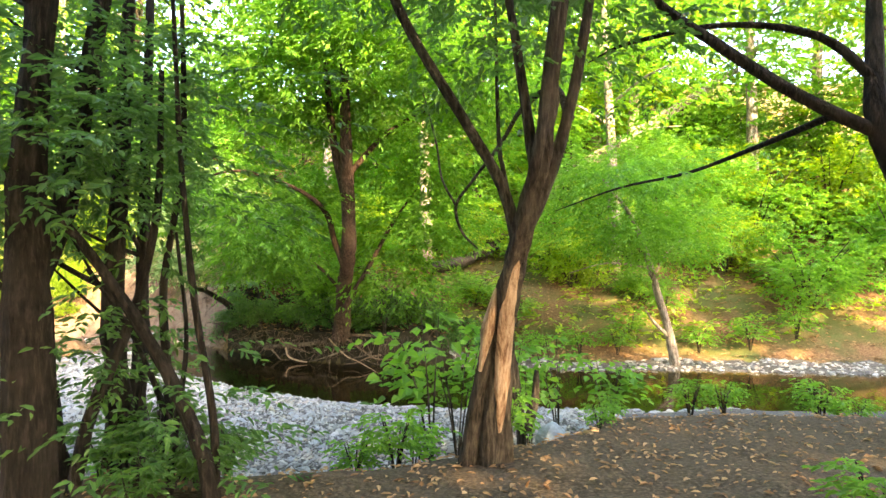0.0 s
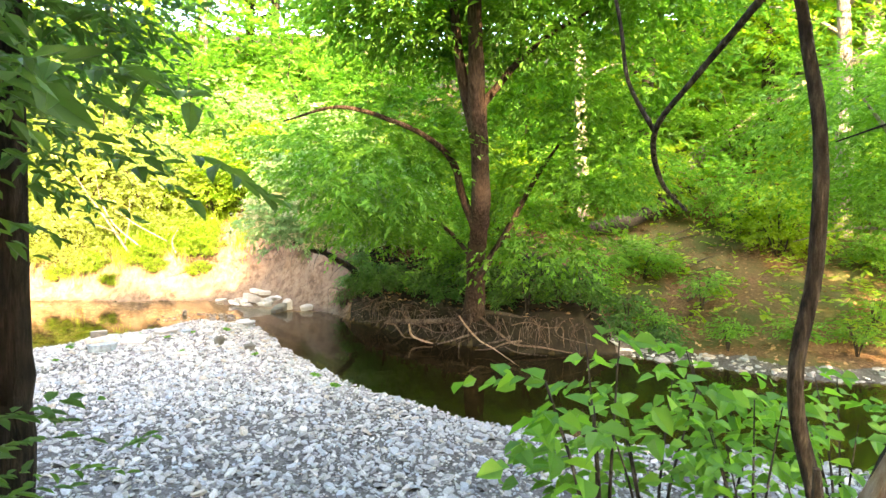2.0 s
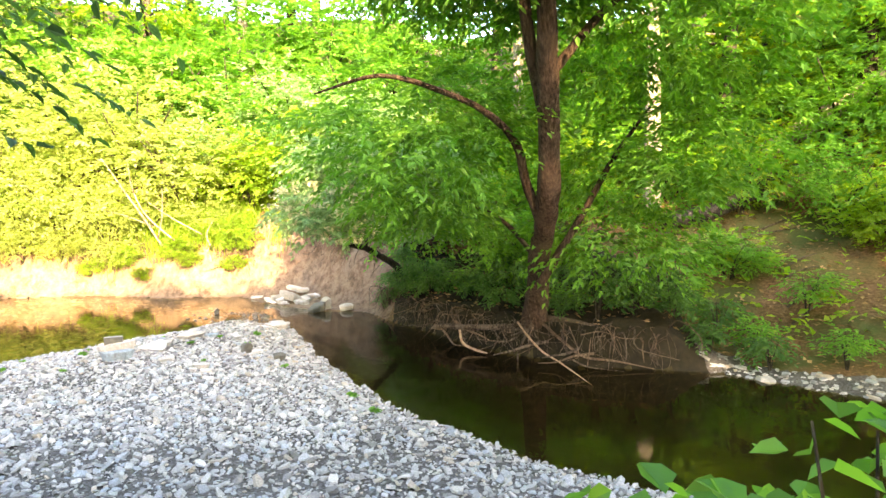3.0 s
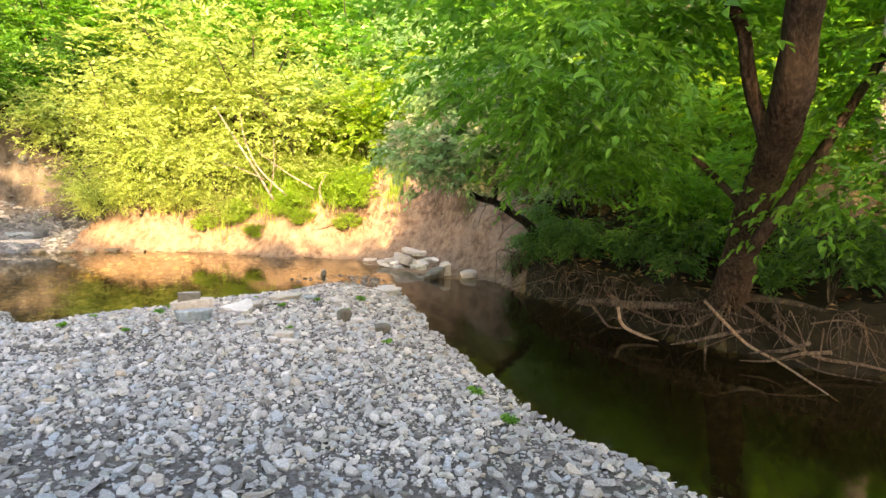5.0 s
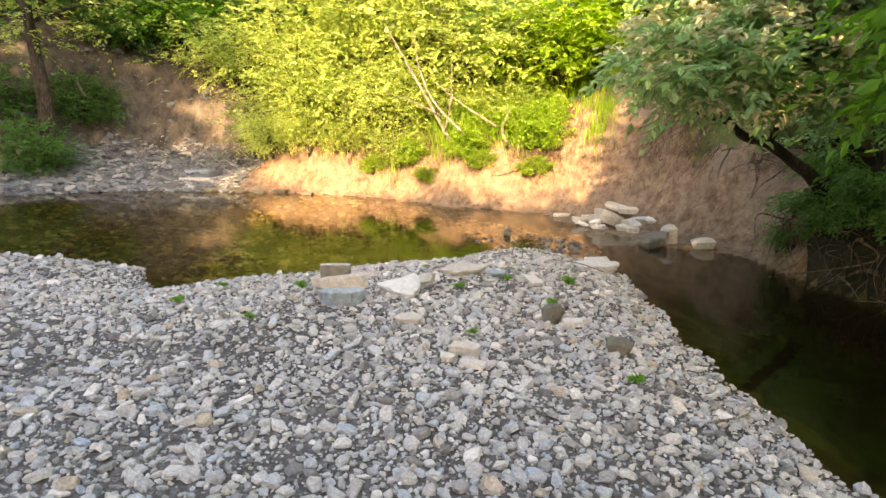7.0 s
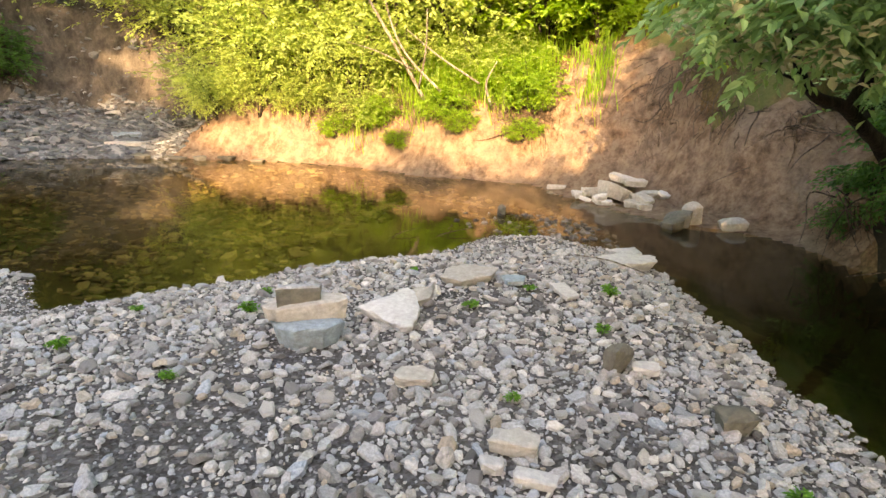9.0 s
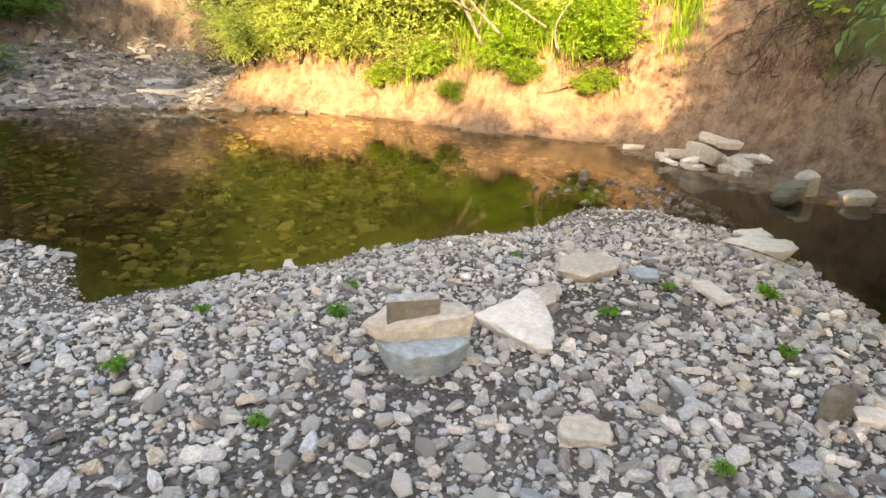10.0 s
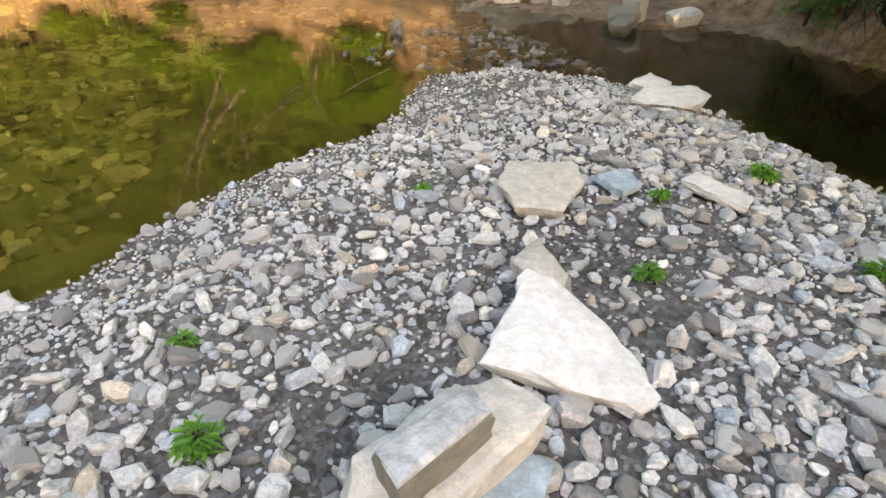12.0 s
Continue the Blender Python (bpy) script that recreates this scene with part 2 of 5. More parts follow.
wat.l.new(mxw.outputs[0], wat.out.inputs["Surface"])
WATER = wat.m


# ---- mesh helpers ----
def mesh_np(name, verts, faces, mats, mat_index=None, smooth=False):
    """A mesh from arrays; faces is one (n, k) array or a list of such arrays."""
    me = bpy.data.meshes.new(name)
    blocks = [np.asarray(f, dtype=np.int32) for f in (faces if isinstance(faces, list) else [faces]) if len(f)]
    verts = np.asarray(verts, dtype=np.float32)
    sizes = np.concatenate([np.full(len(f), f.shape[1], np.int32) for f in blocks])
    loops = np.concatenate([f.ravel() for f in blocks])
    me.vertices.add(len(verts))
    me.vertices.foreach_set("co", verts.ravel())
    me.loops.add(len(loops))
    me.loops.foreach_set("vertex_index", loops)
    me.polygons.add(len(sizes))
    me.polygons.foreach_set("loop_start", np.concatenate([[0], np.cumsum(sizes)[:-1]]).astype(np.int32))
    if mat_index is not None:
        me.polygons.foreach_set("material_index", np.asarray(mat_index, np.int32))
    me.polygons.foreach_set("use_smooth", np.full(len(sizes), smooth))
    for m in mats if isinstance(mats, list) else [mats]:
        me.materials.append(m)
    me.update(calc_edges=True)
    return me


def part(name, me, parent, label=""):
    ob = new(name, me)
    ob.parent = parent
    return tagged(ob, label)


def thing(name, x, y, z, label, category, group="", kind=""):
    ob = new(name)
    ob.empty_display_size = 0.1
    ob.matrix_world = pose(x, y, z)
    return tagged(ob, label, category, group, kind)


def unit(v):
    return v / np.maximum(np.linalg.norm(v, axis=-1, keepdims=True), 1e-9)


def spline(pts, per=5):
    """Catmull-Rom through the points."""
    p = np.asarray(pts, float)
    p = np.vstack([2 * p[0] - p[1], p, 2 * p[-1] - p[-2]])
    out = []
    for i in range(1, len(p) - 2):
        for s in np.arange(per) / per:
            out.append(0.5 * (2 * p[i] + (p[i + 1] - p[i - 1]) * s + (2 * p[i - 1] - 5 * p[i] + 4 * p[i + 1] - p[i + 2]) * s * s
                              + (3 * p[i] - p[i - 1] - 3 * p[i + 1] + p[i + 2]) * s ** 3))
    out.append(p[-2])
    return np.array(out)


def tube(pts, radii, sides=8, per=5, rough=0.1, r=rng):
    """Verts and quads of a tapered, uneven stem; pts and radii are at the same knots."""
    c = spline(pts, per)
    rad = np.interp(np.linspace(0, len(radii) - 1, len(c)), np.arange(len(radii)), radii)
    t = unit(np.gradient(c, axis=0))
    a = np.where(np.abs(t[:, 2:3]) > 0.9, np.array([[1.0, 0, 0]]), np.array([[0, 0, 1.0]]))
    u = unit(np.cross(t, a))
    for i in range(1, len(u)):
        w = u[i - 1] - t[i] * np.dot(u[i - 1], t[i])
        u[i] = w / max(np.linalg.norm(w), 1e-9)
    v = np.cross(t, u)
    ang = np.linspace(0, 2 * np.pi, sides, endpoint=False)
    lobe = 1 + rough * np.sin(ang * 3 + r.uniform(0, 6)) + 0.6 * rough * np.sin(ang * 5 + r.uniform(0, 6))
    wob = lobe[None, :] * (1 + r.normal(0, rough * 0.5, (len(c), sides)))
    ring = c[:, None, :] + (rad[:, None] * wob)[..., None] * (np.cos(ang)[None, :, None] * u[:, None, :] + np.sin(ang)[None, :, None] * v[:, None, :])
    n = len(c)
    i, j = np.meshgrid(np.arange(n - 1), np.arange(sides), indexing="ij")
    k = (j + 1) % sides
    f = np.stack([i * sides + j, i * sides + k, (i + 1) * sides + k, (i + 1) * sides + j], -1).reshape(-1, 4)
    verts = np.vstack([ring.reshape(-1, 3), c[:1], c[-1:]])
    caps = np.array([[n * sides, (q + 1) % sides, q] for q in range(sides)] + [[n * sides + 1, (n - 1) * sides + q, (n - 1) * sides + (q + 1) % sides] for q in range(sides)])
    return verts, [f, caps]


def join(chunks):
    """Join (verts, [quads, tris]) chunks into one."""
    vs, qs, ts, off = [], [], [], 0
    for v, fs in chunks:
        vs.append(v)
        for f in fs:
            if len(f):
                (qs if f.shape[1] == 4 else ts).append(f + off)
        off += len(v)
    return np.vstack(vs), [np.vstack(x) for x in (qs, ts) if x]


def leaves(pos, axis, normal, length, width, fold=0.18):
    """Oval leaves, each folded along its midrib: six points and two quads a leaf."""
    side = unit(np.cross(axis, normal))
    nor = np.cross(side, axis)
    L, W = np.asarray(length)[:, None], np.asarray(width)[:, None]
    p = [pos, pos + axis * L * 0.32 + side * W * 0.48 + nor * W * fold, pos + axis * L * 0.70 + side * W * 0.34 + nor * W * (fold - 0.1),
         pos + axis * L - nor * L * 0.14, pos + axis * L * 0.70 - side * W * 0.34 + nor * W * (fold - 0.1), pos + axis * L * 0.32 - side * W * 0.48 + nor * W * fold]
    v = np.stack(p, 1).reshape(-1, 3)
    b = np.arange(len(pos))[:, None] * 6
    f = np.stack([b + np.array([[0, 1, 2, 3]]), b + np.array([[0, 3, 4, 5]])], 1).reshape(-1, 4)
    return v, [f]


def simple_leaves(pos, axis, normal, length, width, fold=0.2):
    """Small far-off leaves: four points, creased along the midrib."""
    side = unit(np.cross(axis, normal))
    nor = np.cross(side, axis)
    L, W = np.asarray(length)[:, None], np.asarray(width)[:, None]
    v = np.stack([pos, pos + axis * L * 0.45 + side * W * 0.5 + nor * W * fold, pos + axis * L, pos + axis * L * 0.45 - side * W * 0.5 + nor * W * fold], 1).reshape(-1, 3)
    b = np.arange(len(pos))[:, None] * 4
    return v, [np.vstack([b + np.array([[0, 1, 2]]), b + np.array([[0, 2, 3]])])]


def sprays(origin, heading, count, reach, leaf, aspect=0.5, droop=0.25, r=rng, blade=leaves):
    """Twigs with leaves set alternately along them in one flat, drooping plane."""
    n = len(origin)
    heading = unit(heading)
    up = unit(np.array([[0, 0, 1.0]]) + r.normal(0, 0.25, (n, 3)))
    across = unit(np.cross(heading, up))
    t = (np.arange(count) + 0.6) / count
    t = np.clip(t[None, :] + r.normal(0, 0.04, (n, count)), 0.02, 1.05)
    reach = np.broadcast_to(reach, (n,)) * r.uniform(0.65, 1.3, n)
    sgn = np.where(np.arange(count) % 2 == 0, 1.0, -1.0)[None, :, None]
    p = origin[:, None] + heading[:, None] * (t * reach[:, None])[..., None]
    p = p - np.array([0, 0, 1.0]) * (droop * t ** 2 * reach[:, None])[..., None]
    ax = heading[:, None] * 0.75 + across[:, None] * sgn * (1.0 - 0.6 * t[..., None]) + r.normal(0, 0.22, (n, count, 3)) - np.array([0, 0, droop * 0.9])
    nor = up[:, None] + r.normal(0, 0.3, (n, count, 3))
    ll = leaf * r.uniform(0.55, 1.25, (n, count)) * (1 - 0.25 * t)
    ax, nor = unit(ax.reshape(-1, 3)), unit(nor.reshape(-1, 3))
    return blade(p.reshape(-1, 3), ax, nor, ll.ravel(), (ll * aspect).ravel())


def crown(blobs, clumps, per_clump, count, reach, leaf, aspect=0.5, droop=0.25, flat=0.45, spread=0.3, r=rng, blade=leaves):
    """Leaf clumps scattered through ellipsoids (cx, cy, cz, rx, ry, rz), denser towards the outside, layered and with gaps."""
    out = []
    vol = np.array([(b[3] * b[4] * b[5]) ** 0.67 for b in blobs])
    for b, share in zip(blobs, vol / vol.sum()):
        m = max(2, int(clumps * share))
        d = unit(r.normal(0, 1, (m, 3)))
        c = np.array(b[:3]) + d * np.array(b[3:]) * (r.uniform(0.25, 1.0, m) ** 0.5)[:, None]
        o = np.repeat(c, per_clump, 0)
        size = np.repeat(r.uniform(0.6, 1.4, m), per_clump)[:, None]
        o = o + r.normal(0, 1, o.shape) * np.array([spread, spread, spread * flat]) * size
        head = (o - np.array(b[:3])) / np.array(b[3:]) + r.normal(0, 0.6, o.shape)
        head[:, 2] = head[:, 2] * 0.35
        out.append(sprays(o, head, count, reach, leaf, aspect, droop, r, blade))
    return join(out)


def line_dist(px, py, line):
    """Signed distance to a polyline: positive on its left as one walks along it."""
    best, sign = np.full(px.shape, 1e9), np.ones(px.shape)
    for (x0, y0), (x1, y1) in zip(line[:-1], line[1:]):
        dx, dy = x1 - x0, y1 - y0
        t = np.clip(((px - x0) * dx + (py - y0) * dy) / (dx * dx + dy * dy), 0, 1)
        qx, qy = px - x0 - t * dx, py - y0 - t * dy
        d = np.hypot(qx, qy)
        s = np.where(dx * (py - y0) - dy * (px - x0) >= 0, 1.0, -1.0)
        near = d < best - 1e-9
        best, sign = np.where(near, d, best), np.where(near, s, sign)
    return best * sign


def smooth(a, b, x):
    t = np.clip((x - a) / (b - a), 0, 1)
    return t * t * (3 - 2 * t)


def wave(x, y, k, seed):
    """Cheap smooth noise, -1 to 1."""
    r = np.random.default_rng(seed)
    out = 0
    for i in range(5):
        a, f = r.uniform(0, 6.28), k * 1.7 ** i
        out = out + np.sin((x * np.cos(a) + y * np.sin(a)) * f + r.uniform(0, 6.28) + 1.3 * np.sin((x * np.sin(a) - y * np.cos(a)) * f * 0.7)) / 1.5 ** i
    return out / 2.4


# ---- the lie of the land ----
BAR_SHORE = [(-60, 2), (-14, 7.6), (-6.5, 9.3), (-4.2, 9.75), (-3.4, 9.95), (-2.75, 9.5), (-2.3, 10.05), (-1.75, 10.95), (-1.3, 11.6), (-0.8, 12.15), (-0.75, 12.8),
             (-0.2, 13.2), (0.5, 12.9), (0.9, 12.4), (1.4, 11.3), (1.9, 10.4), (2.5, 9.25), (3.2, 7.95), (3.9, 7.2), (4.9, 6.45), (6.0, 5.85), (7.6, 5.2),
             (9.2, 4.75), (10.5, 4.3), (14, 2.8), (60, -14)]
FAR_SHORE = [(-60, 4), (-14, 9.8), (-10.6, 11.2), (-10.2, 12.8), (-9.2, 14.2), (-7.6, 15.3), (-6.3, 15.9), (-4.5, 16.2), (-3.0, 16.0), (-1.3, 16.2), (-0.2, 15.2),
             (1.0, 14.4), (2.0, 14.15), (2.3, 13.8), (3.0, 12.75), (3.6, 11.8), (4.2, 11.05), (4.75, 10.45), (5.5, 9.95), (7.3, 9.55), (9.0, 8.1), (11.4, 7.3), (13.5, 6.2), (18, 4.2), (60, -11)]
BANK_EDGE = [(-60, 1.0), (-2, 2.5), (1.2, 2.5), (2.6, 2.45), (3.5, 2.0), (4.6, 2.3), (6.3, 2.9), (8.0, 2.3), (14, -0.8), (60, -20)]


def land(x, y):
    """Height of the ground, and which of the seven surfaces it is."""
    x, y = np.asarray(x, float), np.asarray(y, float)
    dn = -line_dist(x, y, BAR_SHORE) + 0.12 * wave(x, y, 2.4, 1)
    df = line_dist(x, y, FAR_SHORE) + 0.10 * wave(x, y, 2.0, 2)
    db = -line_dist(x, y, BANK_EDGE) + 0.18 * wave(x, y, 1.5, 3)
    # bar and near bank
    bar = 0.17 * (1 - np.exp(-np.maximum(dn, 0) / 0.9)) + 0.05 * smooth(2, 6, dn) + 0.018 * wave(x, y, 2.6, 4)
    bar = np.where(dn > 0, bar * smooth(-0.05, 0.5, dn) + 0.03 * smooth(0, 0.3, dn), 0)
    bank = 0.55 * smooth(-0.75, 0.75, db) + 0.02 * db.clip(0, 30) + 0.02 * wave(x, y, 3.0, 5)
    near = bar + np.where(db > -0.8, np.maximum(bank, 0), 0)
    # far side: steep clay to the north, a stony beach to the west, a low shelf to the east
    beach = smooth(-6.8, -8.6, x)
    shelf = smooth(6.6, 7.8, x)
    apron = np.exp(-((x - 0.9) / 1.2) ** 2) * 0.9
    wooded = smooth(2.0, 3.6, x) * (1 - smooth(6.6, 7.8, x))
    d2 = np.maximum(df - apron * 0.9, 0)
    scallop = np.exp(-((x - 0.1) / 1.3) ** 2)
    face = 0.10 * df.clip(0, 1.2) + (1.05 + 0.75 * scallop) * smooth(0.0, 0.85 + 0.5 * scallop, d2) + 0.58 * np.maximum(d2 - 0.9, 0)
    step = 0.52 * smooth(0.02, 0.2, df) + 0.10 * df.clip(0, 1.0) + 0.5 * np.maximum(df - 0.8, 0)
    face = face * (1 - wooded) + step * wooded + (0.06 * wave(x, y, 2.2, 6) + 0.11 * wave(x, y, 4.5, 16) + 0.05 * wave(x, y, 9.0, 17)) * smooth(0.1, 0.6, df)
    face = face + 0.28 * smooth(1.45, 1.65, df + 0.12 * wave(x, y, 3.0, 23)) * smooth(0.1, 0.5, x) * (1 - smooth(2.2, 2.6, x))
    stony = 0.20 * df.clip(0, 2.6) + 1.9 * smooth(2.4, 4.4, df) + 0.62 * np.maximum(df - 3.4, 0) + 0.10 * wave(x, y, 4.0, 21) * smooth(2.4, 3.2, df)
    low = 0.13 * df.clip(0, 1.5) + 0.55 * np.maximum(df - 1.2, 0) + 0.10 * wave(x, y, 1.2, 7) * smooth(0.6, 2, df)
    far = face * (1 - beach) * (1 - shelf) + stony * beach + low * shelf
    far = np.where(far > 13, 13 + (far - 13) * 0.25, far).clip(None, 30) + 0.25 * wave(x, y, 0.45, 8) * smooth(2, 6, df)
    # channel
    inside = np.minimum(-dn, -df)
    deep = 0.035 + 0.36 * smooth(2.6, 5.0, np.hypot(x - 0.3, y - 13.6)) + 0.25 * smooth(6.8, 8.0, x + 0.5 * y) 
    bed = -deep * smooth(-0.05, 1.1, inside) - 0.015 + 0.025 * wave(x, y, 3.0, 9)
    z = np.where(dn > 0, near, np.where(df > 0, far, bed))
    kind = np.where(dn > 0, np.where(db + 0.35 * wave(x, y, 4.0, 10) > -0.35, 1, 0), np.where(df > 0, 4, 3))
    # eastern channel bed: canopy shade painted in with the near-black mud
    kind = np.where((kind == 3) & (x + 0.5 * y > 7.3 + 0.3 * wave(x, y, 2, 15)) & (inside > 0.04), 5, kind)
    clay = (df > 0) & (x < 2.75 + 0.55 * wave(x, y, 2.2, 14)) & (df < 0.8 + 1.2 * np.exp(-((x + 0.5) / 0.9) ** 2) + 0.75 * smooth(0.0, 0.6, x) + 0.2 * wave(x, y, 2.5, 11))
    clay = np.where(beach > 0.5, False, clay)
    kind = np.where((df > 0) & (beach > 0.5) & (df < 8), 6, kind)
    kind = np.where((df > 0) & clay, 2, kind)
    # wooded undercut bank: its shade is painted in the same way
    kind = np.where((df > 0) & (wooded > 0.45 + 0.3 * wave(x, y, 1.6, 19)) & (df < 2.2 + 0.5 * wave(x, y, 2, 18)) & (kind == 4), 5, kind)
    kind = np.where((df > 0) & ((beach > 0.5) & (df <= 2.7 + 0.5 * wave(x, y, 1.7, 20)) | (shelf > 0.5) & (df < 0.7 + 0.35 * wave(x, y, 2, 12))), 0, kind)
    return z, kind


def ground_z(x, y):
    return float(land(np.array([x]), np.array([y]))[0][0])


def axis_coords(lo, hi, step, far_lo, far_hi):
    core = list(np.arange(lo, hi + 1e-6, step))
    a, s = core[-1], step
    while a < far_hi:
        s *= 1.18
        a += s
        core.append(a)
    a, s = core[0], step
    while a > far_lo:
        s *= 1.18
        a -= s
        core.insert(0, a)
    return np.array(core)


gx, gy = axis_coords(-11.5, 11.5, 0.09, -420, 420), axis_coords(-2.6, 19.5, 0.09, -420, 420)
GX, GY = np.meshgrid(gx, gy, indexing="ij")
GZ, _ = land(GX, GY)
nx, ny = GX.shape
ii, jj = np.meshgrid(np.arange(nx - 1), np.arange(ny - 1), indexing="ij")
gf = np.stack([ii * ny + jj, (ii + 1) * ny + jj, (ii + 1) * ny + jj + 1, ii * ny + jj + 1], -1).reshape(-1, 4)
cx, cy = (GX[:-1, :-1] + GX[1:, 1:]) / 2, (GY[:-1, :-1] + GY[1:, 1:]) / 2
_, kinds = land(cx.ravel(), cy.ravel())
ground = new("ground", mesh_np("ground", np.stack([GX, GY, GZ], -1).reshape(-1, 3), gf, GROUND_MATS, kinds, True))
tagged(ground, "gravel bar, soil bank, eroded clay bank and wooded slope", "ground", kind="structure")

wx, wy = np.linspace(-60, 60, 61), np.linspace(-20, 20, 21)
WX, WY = np.meshgrid(wx, wy, indexing="ij")
ii, jj = np.meshgrid(np.arange(60), np.arange(20), indexing="ij")
wfaces = np.stack([ii * 21 + jj, (ii + 1) * 21 + jj, (ii + 1) * 21 + jj + 1, ii * 21 + jj + 1], -1).reshape(-1, 4)
water = new("water", mesh_np("water", np.stack([WX, WY, np.zeros_like(WX)], -1).reshape(-1, 3), wfaces, WATER, smooth=True))
water.visible_shadow = False
tagged(water, "shallow clear brown-green stream water, nearly still", "water", kind="structure")


# ---- vegetation ----
def stem_mesh(name, pts, radii, mat, sides=8, rough=0.1, per=5):
    v, f = tube(pts, radii, sides, per, rough)
    return mesh_np(name, v, f, mat, smooth=True)


def make_tree(name, label, base, trunk, branches, foliage, bark, leaf_material, category="tree", group="", sides=10, rough=0.1, extra=()):
    """base: where it stands. trunk: (points, radii). branches: list of the same. foliage: (verts, faces) in world coordinates, or None."""
    root = thing(name, *base, label, category, group)
    shift = np.array(base)
    rel = lambda pts: [tuple(np.array(p) - shift) for p in pts]
    part("trunk", stem_mesh("trunk", rel(trunk[0]), trunk[1], bark, sides, rough), root)
    for pts, rad in branches:
        part("branch", stem_mesh("branch", rel(pts), rad, bark, 6, 0.08), root)
    if foliage is not None:
        part("crown", mesh_np("crown", foliage[0] - shift, foliage[1], leaf_material), root)
    return root


def z0(x, y, dz=0.0):
    return (x, y, ground_z(x, y) + dz)


# the split tree on the bank edge
b = z0(4.45, 1.45, -0.08)
split = make_tree(
    "bank_tree", "tall grey-brown tree with a split, partly barkless trunk on the bank", b,
    ([b, (4.47, 1.38, 1.35), (4.47, 1.24, 1.85), (4.50, 1.08, 2.3), (4.56, 0.95, 2.75), (4.63, 0.9, 3.5), (4.75, 0.85, 4.6), (4.8, 0.8, 6.2)],
     [0.125, 0.078, 0.068, 0.06, 0.052, 0.045, 0.036, 0.02]),
    [([(4.50, 1.12, 2.2), (4.38, 1.1, 2.55), (4.13, 1.1, 2.93), (3.75, 1.1, 3.5), (3.5, 1.1, 4.1), (3.2, 1.2, 5.0)], [0.042, 0.035, 0.031, 0.028, 0.024, 0.012]),
     ([(4.5, 1.12, 2.2), (4.62, 1.0, 2.55), (4.75, 0.95, 3.0), (4.85, 0.9, 3.6), (5.0, 0.85, 4.6)], [0.052, 0.042, 0.036, 0.03, 0.012]),
     ([(4.55, 1.0, 2.6), (4.5, 1.05, 3.1), (4.42, 1.1, 3.7), (4.3, 1.2, 4.6)], [0.035, 0.03, 0.026, 0.012]),
     ([(4.75, 0.95, 2.95), (4.95, 1.5, 3.3), (5.1, 2.3, 3.35), (5.2, 2.9, 3.2), (5.08, 3.3, 2.9), (5.0, 3.56, 2.67), (5.17, 3.83, 2.42), (5.42, 4.0, 2.25)],
      [0.03, 0.026, 0.022, 0.02, 0.017, 0.017, 0.015, 0.008]),
     ([(5.0, 3.56, 2.67), (4.86, 3.6, 2.95), (4.8, 3.6, 3.3), (4.66, 3.6, 3.8)], [0.015, 0.012, 0.011, 0.005])],
    crown([(3.6, 1.5, 4.7, 1.2, 1.2, 0.9), (4.7, 1.2, 4.6, 1.3, 1.2, 1.0), (4.45, 1.5, 3.55, 0.65, 0.6, 0.35), (5.2, 1.4, 3.75, 0.6, 0.6, 0.4), (4.5, 1.0, 6.0, 1.7, 1.6, 1.2)],
          200, 8, 9, 0.28, 0.085, 0.5, 0.3), BARK, LEAF_SHADE, sides=22, rough=0.17)
part("limb", stem_mesh("limb", [(-0.13, 0.02, 0.0), (-0.11, -0.02, 0.35), (-0.07, -0.08, 0.7), (-0.02, -0.15, 1.05), (0.03, -0.3, 1.4)], [0.085, 0.06, 0.052, 0.042, 0.03], BARK, 9, 0.14), split)
split_trunk = [o for o in split.children if o.name.startswith("trunk")][0]
part("bare_patch", stem_mesh("bare_patch", [(0.03, -0.09, 0.25), (0.02, -0.135, 0.62), (0.015, -0.20, 0.95), (0.025, -0.29, 1.28), (0.07, -0.37, 1.5)], [0.015, 0.05, 0.055, 0.045, 0.012], BARE_WOOD, 10, 0.1), split_trunk,
     "smooth tan barkless wood")
part("bare_patch", stem_mesh("bare_patch", [(-0.12, -0.13, 0.68), (-0.085, -0.17, 0.95), (-0.045, -0.22, 1.2)], [0.012, 0.045, 0.014], BARE_WOOD, 8, 0.1), split_trunk, "smooth tan barkless wood")

# a thin double tree just behind it, with a thin crooked stem
b = z0(5.12, 2.3, -0.05)
make_tree("young_tree", "thin grey tree with a crooked stem on the bank edge", b,
          ([b, (5.08, 2.33, 1.15), (4.99, 2.35, 1.6), (5.05, 2.35, 2.05), (5.03, 2.33, 2.5), (4.96, 2.33, 2.85), (4.9, 2.3, 3.2), (4.85, 2.3, 5)], [0.04, 0.028, 0.026, 0.025, 0.023, 0.02, 0.017, 0.01]),
          [([(5.1, 2.24, 0.75), (5.0, 2.2, 1.05), (4.93, 2.15, 1.4)], [0.035, 0.03, 0.012]),
           ([(5.12, 2.24, 0.72), (5.22, 2.28, 0.95), (5.25, 2.3, 1.2)], [0.05, 0.04, 0.02])],
          crown([(4.95, 2.2, 4.6, 0.9, 0.9, 0.7)], 26, 7, 9, 0.28, 0.085), BARK, LEAF_SHADE)

